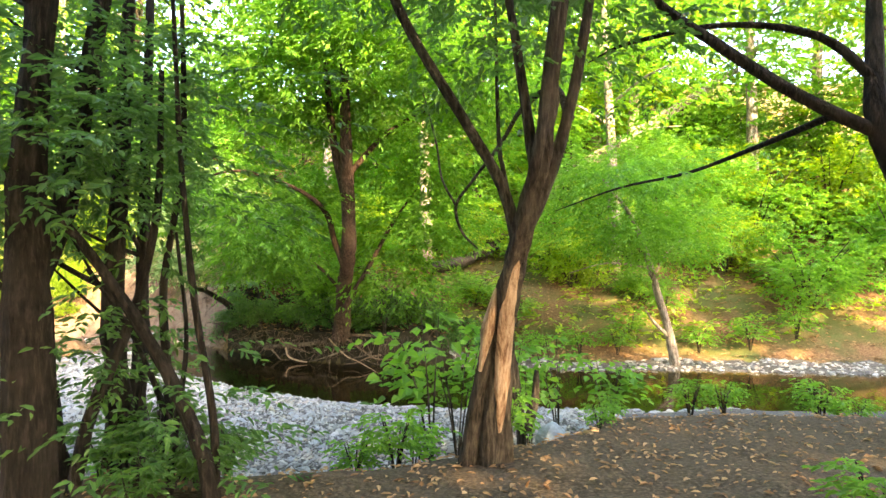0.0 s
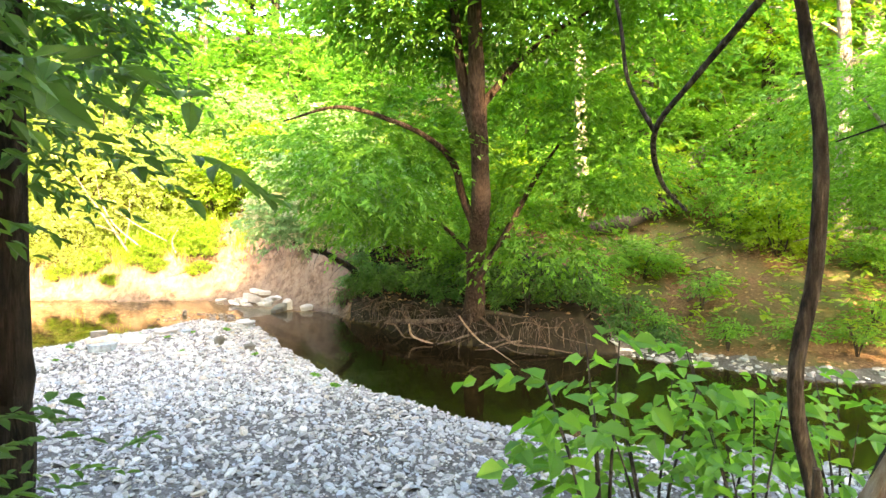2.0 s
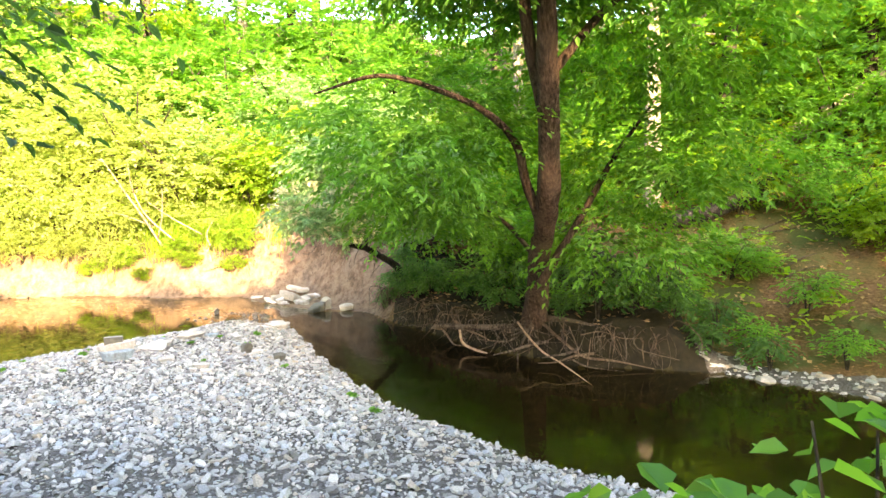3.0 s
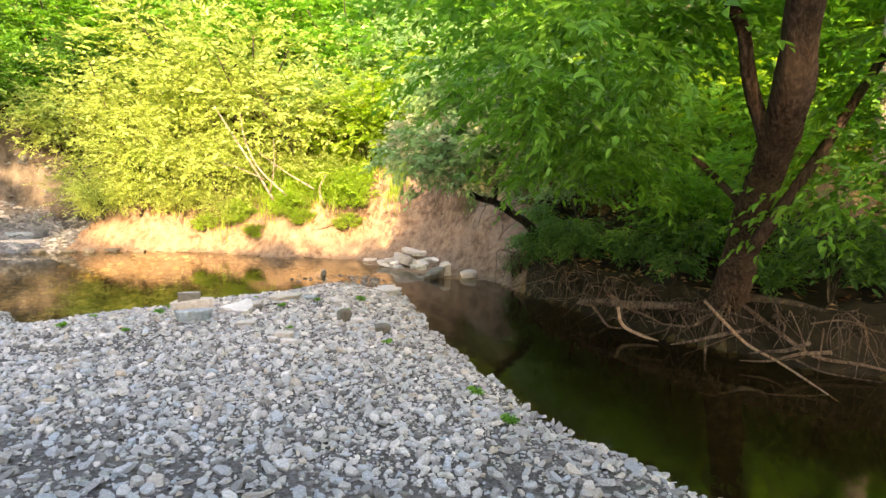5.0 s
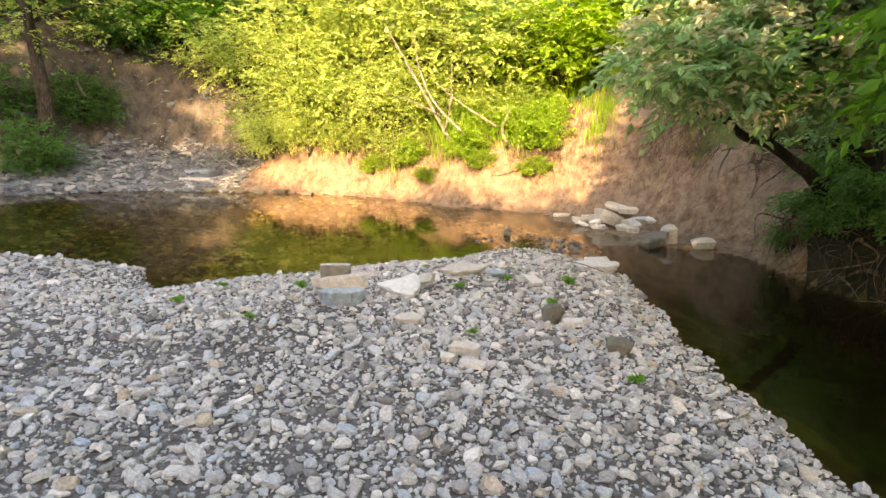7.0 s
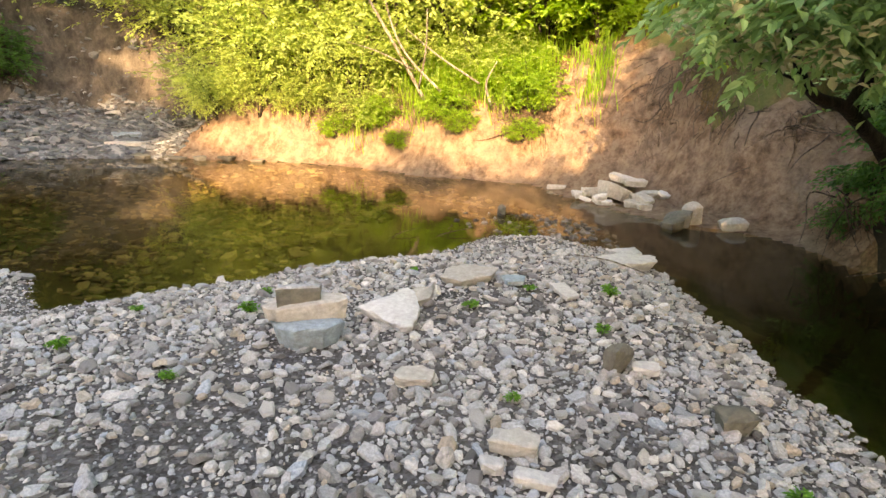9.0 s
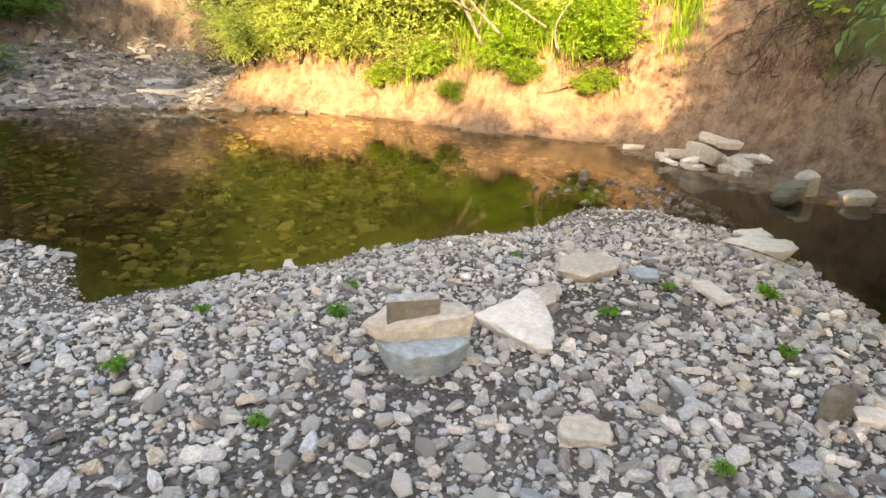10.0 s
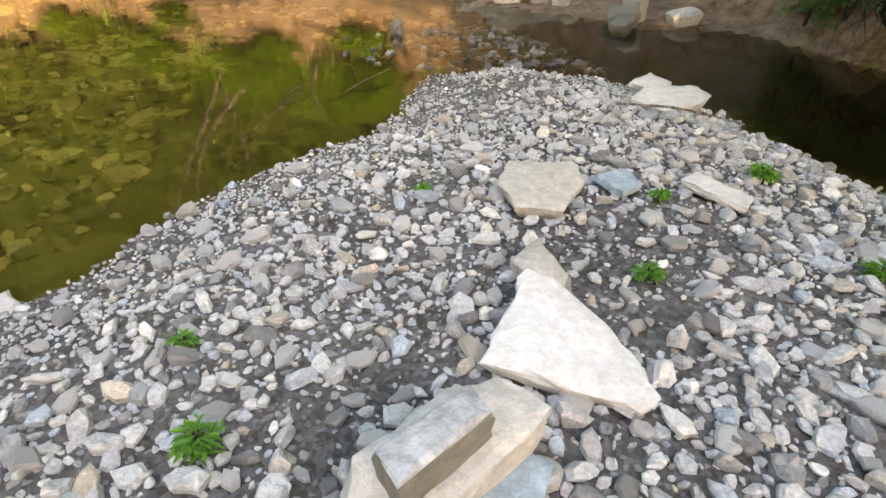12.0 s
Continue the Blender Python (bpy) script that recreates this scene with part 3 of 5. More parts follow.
# stems of the near thicket
THICKET = [((1.95, 1.25), [(-0.02, 0.02, 0.9), (-0.06, 0.1, 1.7), (-0.02, 0.15, 2.6), (0.1, 0.2, 4.2)], 0.095),
           ((1.88, 2.06), [(-0.08, 0.0, 0.6), (-0.16, 0.0, 1.1), (0.02, 0.0, 1.7), (0.18, -0.2, 2.5), (0.35, -0.3, 3.6)], 0.085),
           ((2.2, 2.3), [(-0.04, 0.0, 0.6), (-0.08, 0.0, 1.3), (-0.04, 0.0, 2.2), (0.0, 0.0, 3.8)], 0.08),
           ((2.30, 2.5), [(-0.05, 0.05, 0.5), (-0.04, 0.08, 1.1), (-0.04, 0.09, 1.7), (-0.02, 0.1, 3.6)], 0.062),
           ((2.8, 1.2), [(-0.08, 0.02, 0.35), (-0.25, 0.06, 0.75), (-0.45, 0.1, 1.1), (-0.65, 0.12, 1.4), (-0.95, 0.15, 1.75)], 0.034),
           ((2.8, 1.3), [(-0.02, 0.02, 0.5), (-0.12, 0.02, 1.1), (-0.2, 0.02, 1.9), (-0.25, 0.0, 2.8)], 0.022),
           ((2.45, 1.85), [(0.06, 0.0, 0.5), (0.02, 0.05, 1.2), (0.12, 0.05, 2.0), (0.1, 0.0, 3.0)], 0.026),
           ((2.05, 1.6), [(0.1, 0.0, 0.5), (0.28, 0.05, 1.0), (0.4, 0.05, 1.6), (0.42, 0.0, 2.4)], 0.03),
           ((2.62, 1.75), [(-0.1, 0.0, 0.4), (-0.3, 0.05, 0.9), (-0.55, 0.05, 1.3)], 0.02),
           ((2.55, 1.5), [(0.03, 0, 0.4), (0.08, 0, 0.9), (0.02, 0, 1.5)], 0.018)]
crowns = {0: [(1.7, 1.6, 3.0, 0.9, 0.8, 0.7)], 1: [(2.0, 2.0, 3.1, 0.8, 0.6, 0.8), (1.5, 2.4, 2.9, 0.5, 0.5, 0.4)], 2: [(2.1, 2.4, 3.0, 0.8, 0.7, 0.8)],
          3: [(2.0, 2.8, 2.9, 0.5, 0.5, 0.45)], 4: [(2.0, 1.4, 2.6, 0.4, 0.3, 0.3)], 5: [(2.55, 1.35, 2.5, 0.25, 0.25, 0.6), (2.6, 1.35, 1.0, 0.2, 0.2, 0.25)], 6: [(2.5, 1.9, 3.0, 0.4, 0.4, 0.4)], 7: [(2.4, 1.6, 2.7, 0.4, 0.4, 0.4)], 8: [(2.1, 1.8, 1.6, 0.25, 0.25, 0.3)], 9: [(2.4, 1.5, 1.2, 0.22, 0.22, 0.35)]}
for i, ((x, y), offs, r0) in enumerate(THICKET):
    b = z0(x, y, -0.05)
    pts = [b] + [(x + dx, y + dy, b[2] + dz) for dx, dy, dz in offs]
    rad = list(np.linspace(r0 * 1.25, r0 * 0.45, len(pts)))
    br = []
    if r0 > 0.06:
        for k in range(4):
            s = np.array(pts[2 + k % (len(pts) - 3)])
            e = unit(np.array([-abs(rng.normal()), rng.normal() * 0.7, 0.5]))
            br.append(([s, s + e * 0.35 + (0, 0, 0.05), s + e * 0.8 + (0, 0, 0.2)], [r0 * 0.3, r0 * 0.2, 0.006]))
    fol = crown(crowns[i], 48 if r0 > 0.06 else 16, 6, 9, 0.26, 0.075, 0.45, 0.25)
    lv = fol[0].reshape(-1, 6, 3)
    keep = ~((lv[:, :, 0].max(1) > 2.72) & (lv[:, :, 1].max(1) > 1.7))
    lv = lv[keep]
    b6 = np.arange(len(lv))[:, None] * 6
    fol = (lv.reshape(-1, 3), [np.vstack([b6 + np.array([[0, 1, 2, 3]]), b6 + np.array([[0, 3, 4, 5]])])])
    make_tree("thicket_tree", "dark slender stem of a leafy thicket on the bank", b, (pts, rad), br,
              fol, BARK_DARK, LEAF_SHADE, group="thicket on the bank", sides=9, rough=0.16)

# leaning tree over the stream, with bared roots
b = (5.05, 10.7, 0.42)
stream_tree = make_tree(
    "stream_tree", "leaning tree with reddish bark over bared roots at the water", b,
    ([b, (5.0, 10.25, 1.05), (4.9, 9.5, 1.7), (4.86, 8.85, 2.3), (4.78, 8.45, 3.0), (4.68, 8.1, 3.8), (4.6, 7.9, 5.0), (4.5, 7.8, 7.5)], [0.21, 0.155, 0.14, 0.135, 0.12, 0.11, 0.08, 0.03]),
    [([(4.87, 9.1, 1.9), (4.6, 8.9, 2.5), (4.45, 8.75, 2.95), (4.1, 8.5, 3.25), (3.6, 8.3, 3.45), (2.9, 8.2, 3.6), (2.2, 8.2, 3.4)], [0.07, 0.06, 0.05, 0.04, 0.035, 0.025, 0.01]),
     ([(4.75, 8.4, 3.1), (4.5, 8.2, 4.0), (4.35, 8.1, 5.0), (4.2, 8, 6.5)], [0.08, 0.075, 0.06, 0.02]),
     ([(4.9, 9.5, 1.2), (5.5, 9.6, 2.2), (5.9, 9.7, 2.9), (6.5, 9.9, 3.7)], [0.06, 0.045, 0.035, 0.01]),
     ([(4.7, 8.2, 3.6), (5.4, 8.0, 4.4), (6.4, 7.8, 5.0)], [0.06, 0.04, 0.01]),
     ([(4.95, 9.8, 1.45), (4.5, 10.3, 2.0), (4.1, 10.8, 2.2), (3.7, 11.2, 2.1)], [0.04, 0.03, 0.02, 0.008])],
    crown([(3.3, 9.2, 3.0, 1.5, 1.3, 0.8), (3.5, 10.4, 2.15, 1.0, 0.8, 0.5), (4.6, 8.2, 5.6, 2.4, 1.8, 1.3),
           (3.7, 8.8, 5.3, 1.3, 1.4, 0.8), (6.0, 8.8, 4.6, 1.8, 1.6, 1.2), (6.3, 10.2, 2.6, 1.1, 0.9, 0.6), (3.9, 10.6, 3.4, 1.4, 1.0, 0.8), (4.5, 8.3, 7.2, 2.2, 1.8, 1.2), (6.8, 7.4, 5.4, 1.6, 1.4, 0.7), (5.0, 6.8, 6.2, 1.6, 1.2, 0.7), (5.9, 9.6, 1.9, 0.9, 0.7, 0.4), (6.9, 9.4, 3.0, 1.0, 0.9, 0.6)],
          950, 8, 9, 0.42, 0.125, 0.5, 0.3, 0.3, 0.26), BARK_WARM, LEAF_MID)


def roots():
    g = np.random.default_rng(3)
    k = 0
    for i in range(190):
        x = g.uniform(2.2, 6.8)
        sy = np.interp(x, [2.3, 3.0, 3.6, 4.2, 4.75, 5.5, 7.3], [13.8, 12.75, 11.8, 11.05, 10.45, 9.95, 9.55])
        out = unit(np.array([-0.6, -0.8])) if x < 4.6 else unit(np.array([-0.3, -0.95]))
        along = g.normal(0, 0.16)
        p0 = np.array([x, sy, g.uniform(0.35, 0.55)]) - np.array([*out, 0]) * 0.25
        p1 = p0 + np.array([out[0] * 0.25 + along * 0.3, out[1] * 0.25 - along * 0.3, g.uniform(0.0, 0.08)])
        p2 = p1 + np.array([out[0] * g.uniform(0.02, 0.12) + along * 0.5, out[1] * 0.06 - along * 0.4, -g.uniform(0.12, 0.25)])
        p3 = p2 + np.array([out[0] * g.uniform(-0.1, 0.15) + along * g.normal(0, 1), out[1] * 0.08, -g.uniform(0.1, 0.3)])
        r0 = 0.003 + 0.012 * g.uniform(0, 1) ** 4
        yield [p0, p1 + g.normal(0, 0.05, 3), p2 + g.normal(0, 0.06, 3), p3], [r0, r0 * 0.9, r0 * 0.7, r0 * 0.25]
    # thick tangled roots lying along the undercut edge
    for i in range(20):
        x = g.uniform(3.0, 5.9)
        sy = np.interp(x, [3.0, 3.6, 4.2, 4.75, 5.5, 7.3], [12.75, 11.8, 11.05, 10.45, 9.95, 9.55])
        out = np.array([-0.62, -0.78]) if x < 4.6 else np.array([-0.3, -0.95])
        p = np.array([x, sy, 0.0]) + np.array([*out, 0]) * g.uniform(0.05, 0.3) + np.array([0, 0, g.uniform(0.12, 0.48)])
        run, ln = np.array([-out[1], out[0], 0]) * g.choice([-1, 1]), g.uniform(0.3, 0.85)
        pts = [p]
        for k in range(3):
            step = run * ln * 0.33 + np.array([*out, 0]) * g.normal(0.03, 0.05) + np.array([0, 0, g.normal(-0.05, 0.06)])
            pts.append(np.maximum(pts[-1] + step, [-99, -99, 0.01]))
        r0 = g.uniform(0.008, 0.024)
        yield pts, [r0, r0 * 0.85, r0 * 0.6, r0 * 0.25]
    # the long pale roots
    yield [(4.75, 10.5, 0.5), (4.82, 10.12, 0.4), (5.0, 9.85, 0.22), (5.16, 9.55, 0.16), (5.33, 9.3, 0.07), (5.5, 9.1, -0.03)], [0.018, 0.016, 0.014, 0.011, 0.009, 0.005]
    yield [(4.6, 10.6, 0.42), (4.1, 10.95, 0.33), (3.6, 11.35, 0.28), (3.45, 11.4, 0.22)], [0.045, 0.05, 0.04, 0.015]
    yield [(3.9, 10.9, 0.3), (3.95, 10.75, 0.12), (4.15, 10.6, 0.05), (4.3, 10.5, 0.03)], [0.018, 0.02, 0.018, 0.008]
    yield [(5.1, 10.5, 0.5), (5.35, 10.0, 0.3), (5.6, 9.85, 0.14), (6.0, 9.8, 0.10), (6.5, 9.65, 0.03)], [0.022, 0.02, 0.018, 0.014, 0.006]
    yield [(4.98, 10.55, 0.5), (4.85, 10.35, 0.35), (4.72, 10.2, 0.1), (4.7, 10.1, -0.15)], [0.026, 0.022, 0.016, 0.008]
    yield [(5.15, 10.6, 0.55), (5.5, 10.3, 0.56), (5.9, 10.1, 0.5)], [0.045, 0.035, 0.015]


for pts, rad in roots():
    rel = [tuple(np.array(p) - np.array(b)) for p in pts]
    part("root", stem_mesh("root", rel, rad, BARE_WOOD if rad[0] == 0.018 else DRY_ROOT if int(rad[0] * 1e5) % 3 == 1 else ROOT, 6, 0.12, 4), stream_tree)

# flowering small tree leaning out from the clay bank
b = z0(2.95, 14.05, -0.15)
make_tree("flowering_tree", "small leaning tree with blue-green leaves and cream flower clusters", b,
          ([b, (2.72, 13.75, 1.02), (2.5, 13.45, 1.2), (2.2, 13.05, 1.42), (1.95, 12.8, 1.5), (1.75, 12.5, 1.72), (1.6, 12.2, 2.1), (1.5, 12.0, 2.6)], [0.085, 0.075, 0.062, 0.055, 0.045, 0.035, 0.022, 0.01]),
          [([(2.2, 13.0, 1.42), (2.3, 12.6, 1.95), (2.4, 12.4, 2.5), (2.4, 12.3, 3.2)], [0.035, 0.028, 0.02, 0.01]),
           ([(1.85, 12.65, 1.6), (1.55, 12.4, 1.7), (1.3, 12.2, 1.85), (1.15, 12.1, 2.05)], [0.016, 0.012, 0.010, 0.005]),
           ([(2.2, 13.05, 1.42), (2.3, 12.4, 1.8), (2.1, 11.7, 2.05), (1.85, 11.2, 2.0)], [0.03, 0.025, 0.018, 0.008])],
          crown([(1.5, 11.95, 2.15, 0.7, 0.8, 0.36), (2.4, 12.1, 2.7, 0.95, 0.9, 0.5), (1.9, 11.3, 1.95, 0.5, 0.4, 0.2), (2.85, 12.4, 2.2, 0.8, 0.7, 0.35), (2.0, 12.5, 2.6, 0.8, 0.7, 0.4), (3.3, 12.4, 2.9, 0.8, 0.8, 0.5), (1.7, 12.2, 3.1, 0.7, 0.7, 0.35)],
                430, 6, 8, 0.28, 0.125, 0.5, 0.35, 0.35, 0.18), BARK_DARK, LEAF_BLUE)
g = np.random.default_rng(12)
o = g.normal(0, 0.03, (12, 3)) * np.array([1, 1, 0.4])
v, f = leaves(o, unit(g.normal(0, 1, (12, 3)) * np.array([1, 1, 0.4])), unit(g.normal(0, 0.3, (12, 3)) + np.array([0, 0, 1])), np.full(12, 0.035), np.full(12, 0.03))
cluster = mesh_np("blossom", v, f, FLOWER)
flowering_crown = [o for o in bpy.data.objects["flowering_tree"].children if o.name.startswith("crown")][0]
for i in range(260):
    d = unit(g.normal(0, 1, 3) + np.array([0, -0.4, 0.35]))
    c = np.array([[1.5, 11.95, 2.2], [2.4, 12.1, 2.75], [2.0, 11.6, 2.1]][i % 3]) + d * np.array([0.75, 0.8, 0.45]) * g.uniform(0.9, 1.1)
    ob = part("blossom", cluster, flowering_crown, "small cream blossom")
    ob.matrix_basis = pose(*(c - np.array(b)), 0, 0, g.uniform(0, 360)) @ Matrix.Scale(g.uniform(1.3, 2.3), 4)

# overhanging tree beyond the bank edge to the east
b = z0(7.9, 0.7, -0.05)
make_tree("overhanging_tree", "dark leaning tree with long bare branches over the bank", b,
          ([b, (7.75, 0.75, 1.6), (7.45, 0.8, 2.5), (7.2, 0.85, 3.1), (7.25, 0.9, 3.6), (7.4, 1.0, 4.6)], [0.12, 0.10, 0.09, 0.08, 0.06, 0.03]),
          [([(7.25, 0.83, 3.0), (6.7, 1.0, 3.25), (6.2, 1.2, 3.6), (5.7, 1.4, 4.0), (5.3, 1.5, 4.4)], [0.05, 0.045, 0.04, 0.03, 0.012]),
           ([(7.22, 0.86, 3.4), (6.9, 1.05, 3.75), (6.3, 1.3, 3.85), (5.6, 1.5, 3.7), (5.3, 1.6, 3.55)], [0.04, 0.03, 0.022, 0.016, 0.006]),
           ([(6.9, 0.95, 3.15), (7.2, 2.0, 3.1), (7.4, 3.0, 3.05), (7.0, 3.6, 2.95), (6.4, 4.0, 2.7)], [0.03, 0.022, 0.018, 0.014, 0.005])],
          crown([(6.6, 1.2, 4.7, 1.4, 0.9, 0.5), (7.6, 1.4, 4.6, 1.0, 0.9, 0.6), (7.2, 3.3, 3.2, 0.8, 0.7, 0.15)], 60, 6, 9, 0.28, 0.085, 0.45, 0.2, 0.3), BARK_DARK, LEAF_MID)

# pale tree across the stream to the east
b = z0(11.3, 7.75, -0.05)
zb = b[2]
make_tree("pale_tree", "small pale-barked tree at the far water's edge", b,
          ([b, (11.2, 7.8, zb + 0.7), (10.95, 7.8, zb + 1.4), (10.6, 7.7, zb + 2.2), (9.9, 7.3, zb + 3.0), (9.0, 6.9, zb + 3.6)], [0.11, 0.085, 0.075, 0.06, 0.04, 0.012]),
          [([(11.2, 7.8, zb + 0.6), (10.9, 7.9, zb + 0.9), (10.7, 7.9, zb + 1.15)], [0.05, 0.035, 0.012]),
           ([(10.7, 7.75, zb + 2.0), (9.9, 8.0, zb + 2.1), (9.0, 8.0, zb + 1.9)], [0.03, 0.02, 0.008]),
           ([(10.8, 7.8, zb + 1.8), (11.4, 8.0, zb + 2.4), (12.2, 8.1, zb + 2.8)], [0.03, 0.02, 0.008])],
          crown([(9.6, 7.2, 2.8, 1.4, 0.9, 0.5), (10.8, 7.6, 2.5, 1.3, 0.9, 0.5), (9.0, 7.0, 3.6, 1.3, 1.0, 0.5), (12.2, 8.0, 2.9, 1.1, 0.8, 0.4), (10.6, 7.6, 3.9, 1.5, 1.0, 0.5)],
                230, 8, 11, 0.4, 0.1, 0.42, 0.3, 0.25, 0.34), BARK_PALE, LEAF_MID)


# shrubs on the sunlit bank: three growth forms, repeated
def shrub(label, mat, size, seed, leaf, aspect=0.45, stems=7, upright=0.0, group="shrubs on the bank", name="shrub", clumps=120):
    r = np.random.default_rng(seed)
    root = thing(name, 0, 0, 0, label, "shrub", group)
    for i in range(stems):
        a = r.uniform(0, 6.28)
        e = np.array([np.cos(a) * size * 0.6, np.sin(a) * size * 0.6, size * r.uniform(0.7, 1.2)])
        part("stem", stem_mesh("stem", [(0.05 * np.cos(a), 0.05 * np.sin(a), -0.2), e * np.array([0.35, 0.35, 0.5]), e], [0.025, 0.018, 0.006], BARK, 5, 0.05, 3), root)
    bl = [(0, 0, size * 0.65, size * 0.75, size * 0.7, size * 0.5)]
    for i in range(4):
        a = i * 1.57 + r.uniform(-0.5, 0.5)
        bl.append((np.cos(a) * size * 0.55, np.sin(a) * size * 0.5, size * r.uniform(0.4, 0.95), size * 0.42, size * 0.4, size * 0.32))
    v, f = crown(bl, clumps, 7, 9, 0.3 * size / 1.5, leaf * 1.1, aspect * 1.15, 0.15, 0.6, 0.2 * size / 1.5, r, simple_leaves)
    part("foliage", mesh_np("foliage", v, f, mat), root)
    return root


def put(ob, spots, sink=0.05, r=np.random.default_rng(21), first=True):
    """Set the thing at the first spot and copies at the others: (x, y, scale)."""
    for i, (x, y, s) in enumerate(spots):
        m = Matrix.Translation((x, y, ground_z(x, y) - sink)) @ Euler((0, 0, r.uniform(0, 6.28))).to_matrix().to_4x4() @ Matrix.Diagonal((s, s, s * r.uniform(0.85, 1.15), 1))
        if i == 0:
            first_m = m
        else:
            copy_thing(ob, m)
    ob.matrix_basis = first_m


put(shrub("dense sunlit yellow-green shrub on the clay bank", LEAF_YELLOW, 1.5, 31, 0.085),
    [(-6.9, 16.9, 1.0), (-7.9, 17.0, 0.95), (-5.9, 17.0, 1.1), (-6.6, 18.4, 1.9), (-4.9, 17.2, 0.95), (-8.6, 18.4, 1.7), (-3.3, 18.2, 1.6), (-5.0, 18.9, 2.1), (-3.9, 17.3, 0.75), (-2.4, 17.5, 0.65), (-10.2, 18.0, 1.2), (-5.4, 16.75, 0.4), (-6.6, 16.4, 0.6), (-7.3, 16.1, 0.55), (-5.8, 16.6, 0.55), (-4.5, 16.75, 0.5),  (-7.6, 20.4, 2.2)])
put(shrub("grey-green leafy shrub on the clay bank", LEAF_BLUE, 1.4, 32, 0.09, 0.5),
    [(-2.6, 19.4, 1.5), (0.3, 19.0, 1.3), (2.6, 17.0, 1.1), (3.6, 15.2, 1.0), (-0.8, 20.4, 1.6), (1.9, 18.6, 1.5)])
put(shrub("fresh green bush on the wooded slope", LEAF_MID, 1.4, 33, 0.1, 0.5, group="bushes on the slope"),
    [(5.2, 12.3, 0.8), (8.6, 11.9, 0.6), (10.9, 12.4, 0.8), (12.4, 10.3, 0.6), (6.1, 14.2, 0.9), (13.2, 11.6, 1.3), (8.6, 14.6, 1.2),
     (15.6, 8.3, 1.1), (16.6, 10.8, 1.4), (4.6, 14.6, 1.1), (12.2, 14.4, 1.4), (15.2, 13.6, 1.5), (7.2, 16.6, 1.5), (10.2, 16.6, 1.6), (18.5, 8.0, 1.4), (5.0, 17.6, 1.5), (14.0, 16.8, 1.6), (17.8, 14.2, 1.7), (19.6, 16.0, 2.0), (22.0, 12.5, 2.0), (16.8, 20.0, 2.2), (12.6, 20.5, 2.2), (8.0, 21.0, 2.0), (3.5, 17.2, 1.2), (1.0, 21.0, 1.8), (-9.8, 20.5, 1.6), (-12.0, 18.0, 1.2), (21.0, 9.0, 1.8), (-9.6, 22.0, 2.4), (-5.6, 21.6, 2.3), (-7.5, 23.8, 2.6), (-3.8, 24.2, 2.6), (-0.5, 24.0, 2.5), (2.2, 24.0, 2.5), (-10.5, 24.0, 2.5), (-3.0, 21.0, 2.2), (-12.5, 20.5, 2.0)])
put(shrub("yellow-green bush on the sunlit slope", LEAF_HERB, 1.3, 34, 0.1, 0.5, group="bushes on the slope"),
    [(11.0, 11.2, 0.8), (13.0, 13.0, 1.1), (9.6, 13.6, 0.9), (15.0, 10.2, 1.0), (6.2, 15.4, 1.2), (17.0, 12.2, 1.3), (12.0, 17.2, 1.5), (19.0, 10.4, 1.4), (8.8, 18.2, 1.5), (3.0, 19.6, 1.4), (-1.5, 18.3, 1.3), (-0.6, 18.0, 0.8), (-2.3, 17.3, 0.5), (-4.2, 16.7, 0.35), (-2.9, 16.7, 0.4), (-2.55, 16.5, 0.24), (-1.5, 16.65, 0.28), (-3.7, 16.5, 0.22), (-5.0, 16.55, 0.26), (-1.5, 17.0, 0.5), (-0.2, 18.9, 1.3)])


put(shrub("dark green shrub on the western bank", LEAF_SHADE, 1.4, 35, 0.1, 0.5, group="shrubs on the western bank"),
    [(-11.6, 13.3, 0.75), (-12.6, 15.2, 0.8), (-13.6, 13.4, 1.1), (-10.8, 19.6, 1.5), (-9.2, 21.0, 1.8), (-13.0, 17.0, 1.2), (-15.0, 16.6, 1.6), (-14.6, 19.0, 1.7), (-16.5, 14.0, 1.5)])


# tall woodland trees on the slope: two forms, repeated
def wood_tree(label, mat, bark, seed, height, spread_r, group="woodland on the slope", low=0.35, clumps=125, leaf=0.195):
    r = np.random.default_rng(seed)
    root = thing("woodland_tree", 0, 0, 0, label, "tree", group)
    lean = r.normal(0, 0.25, 2)
    top = [(0, 0, -0.4), (lean[0] * 0.3, lean[1] * 0.3, height * 0.3), (lean[0], lean[1], height * 0.65), (lean[0] * 1.5, lean[1] * 1.5, height)]
    part("trunk", stem_mesh("trunk", top, [0.2, 0.15, 0.1, 0.03], bark, 9, 0.1), root)
    bl = []
    for i in range(11):
        a, hgt = i * 2.4 + r.uniform(-0.4, 0.4), height * (low + (1 - low) * (i + 0.5) / 11)
        reach = spread_r * (1.0 - 0.55 * abs((i + 0.5) / 11 - 0.4)) * r.uniform(0.75, 1.15)
        s = np.array([lean[0] * hgt / height, lean[1] * hgt / height, hgt - 0.3])
        e = np.array([np.cos(a) * reach, np.sin(a) * reach, hgt + 0.5])
        part("branch", stem_mesh("branch", [s, s * 0.5 + e * 0.5 + (0, 0, 0.2), e], [0.06, 0.04, 0.012], bark, 5, 0.06, 3), root)
        bl.append((e[0] * 0.75, e[1] * 0.75, hgt + 0.3, reach * 0.55, reach * 0.55, height * 0.07 + 0.3))
    v, f = crown(bl, clumps, 8, 9, 0.6, leaf * 1.1, 0.58, 0.25, 0.35, 0.45, r, simple_leaves)
    part("crown", mesh_np("crown", v, f, mat), root)
    return root


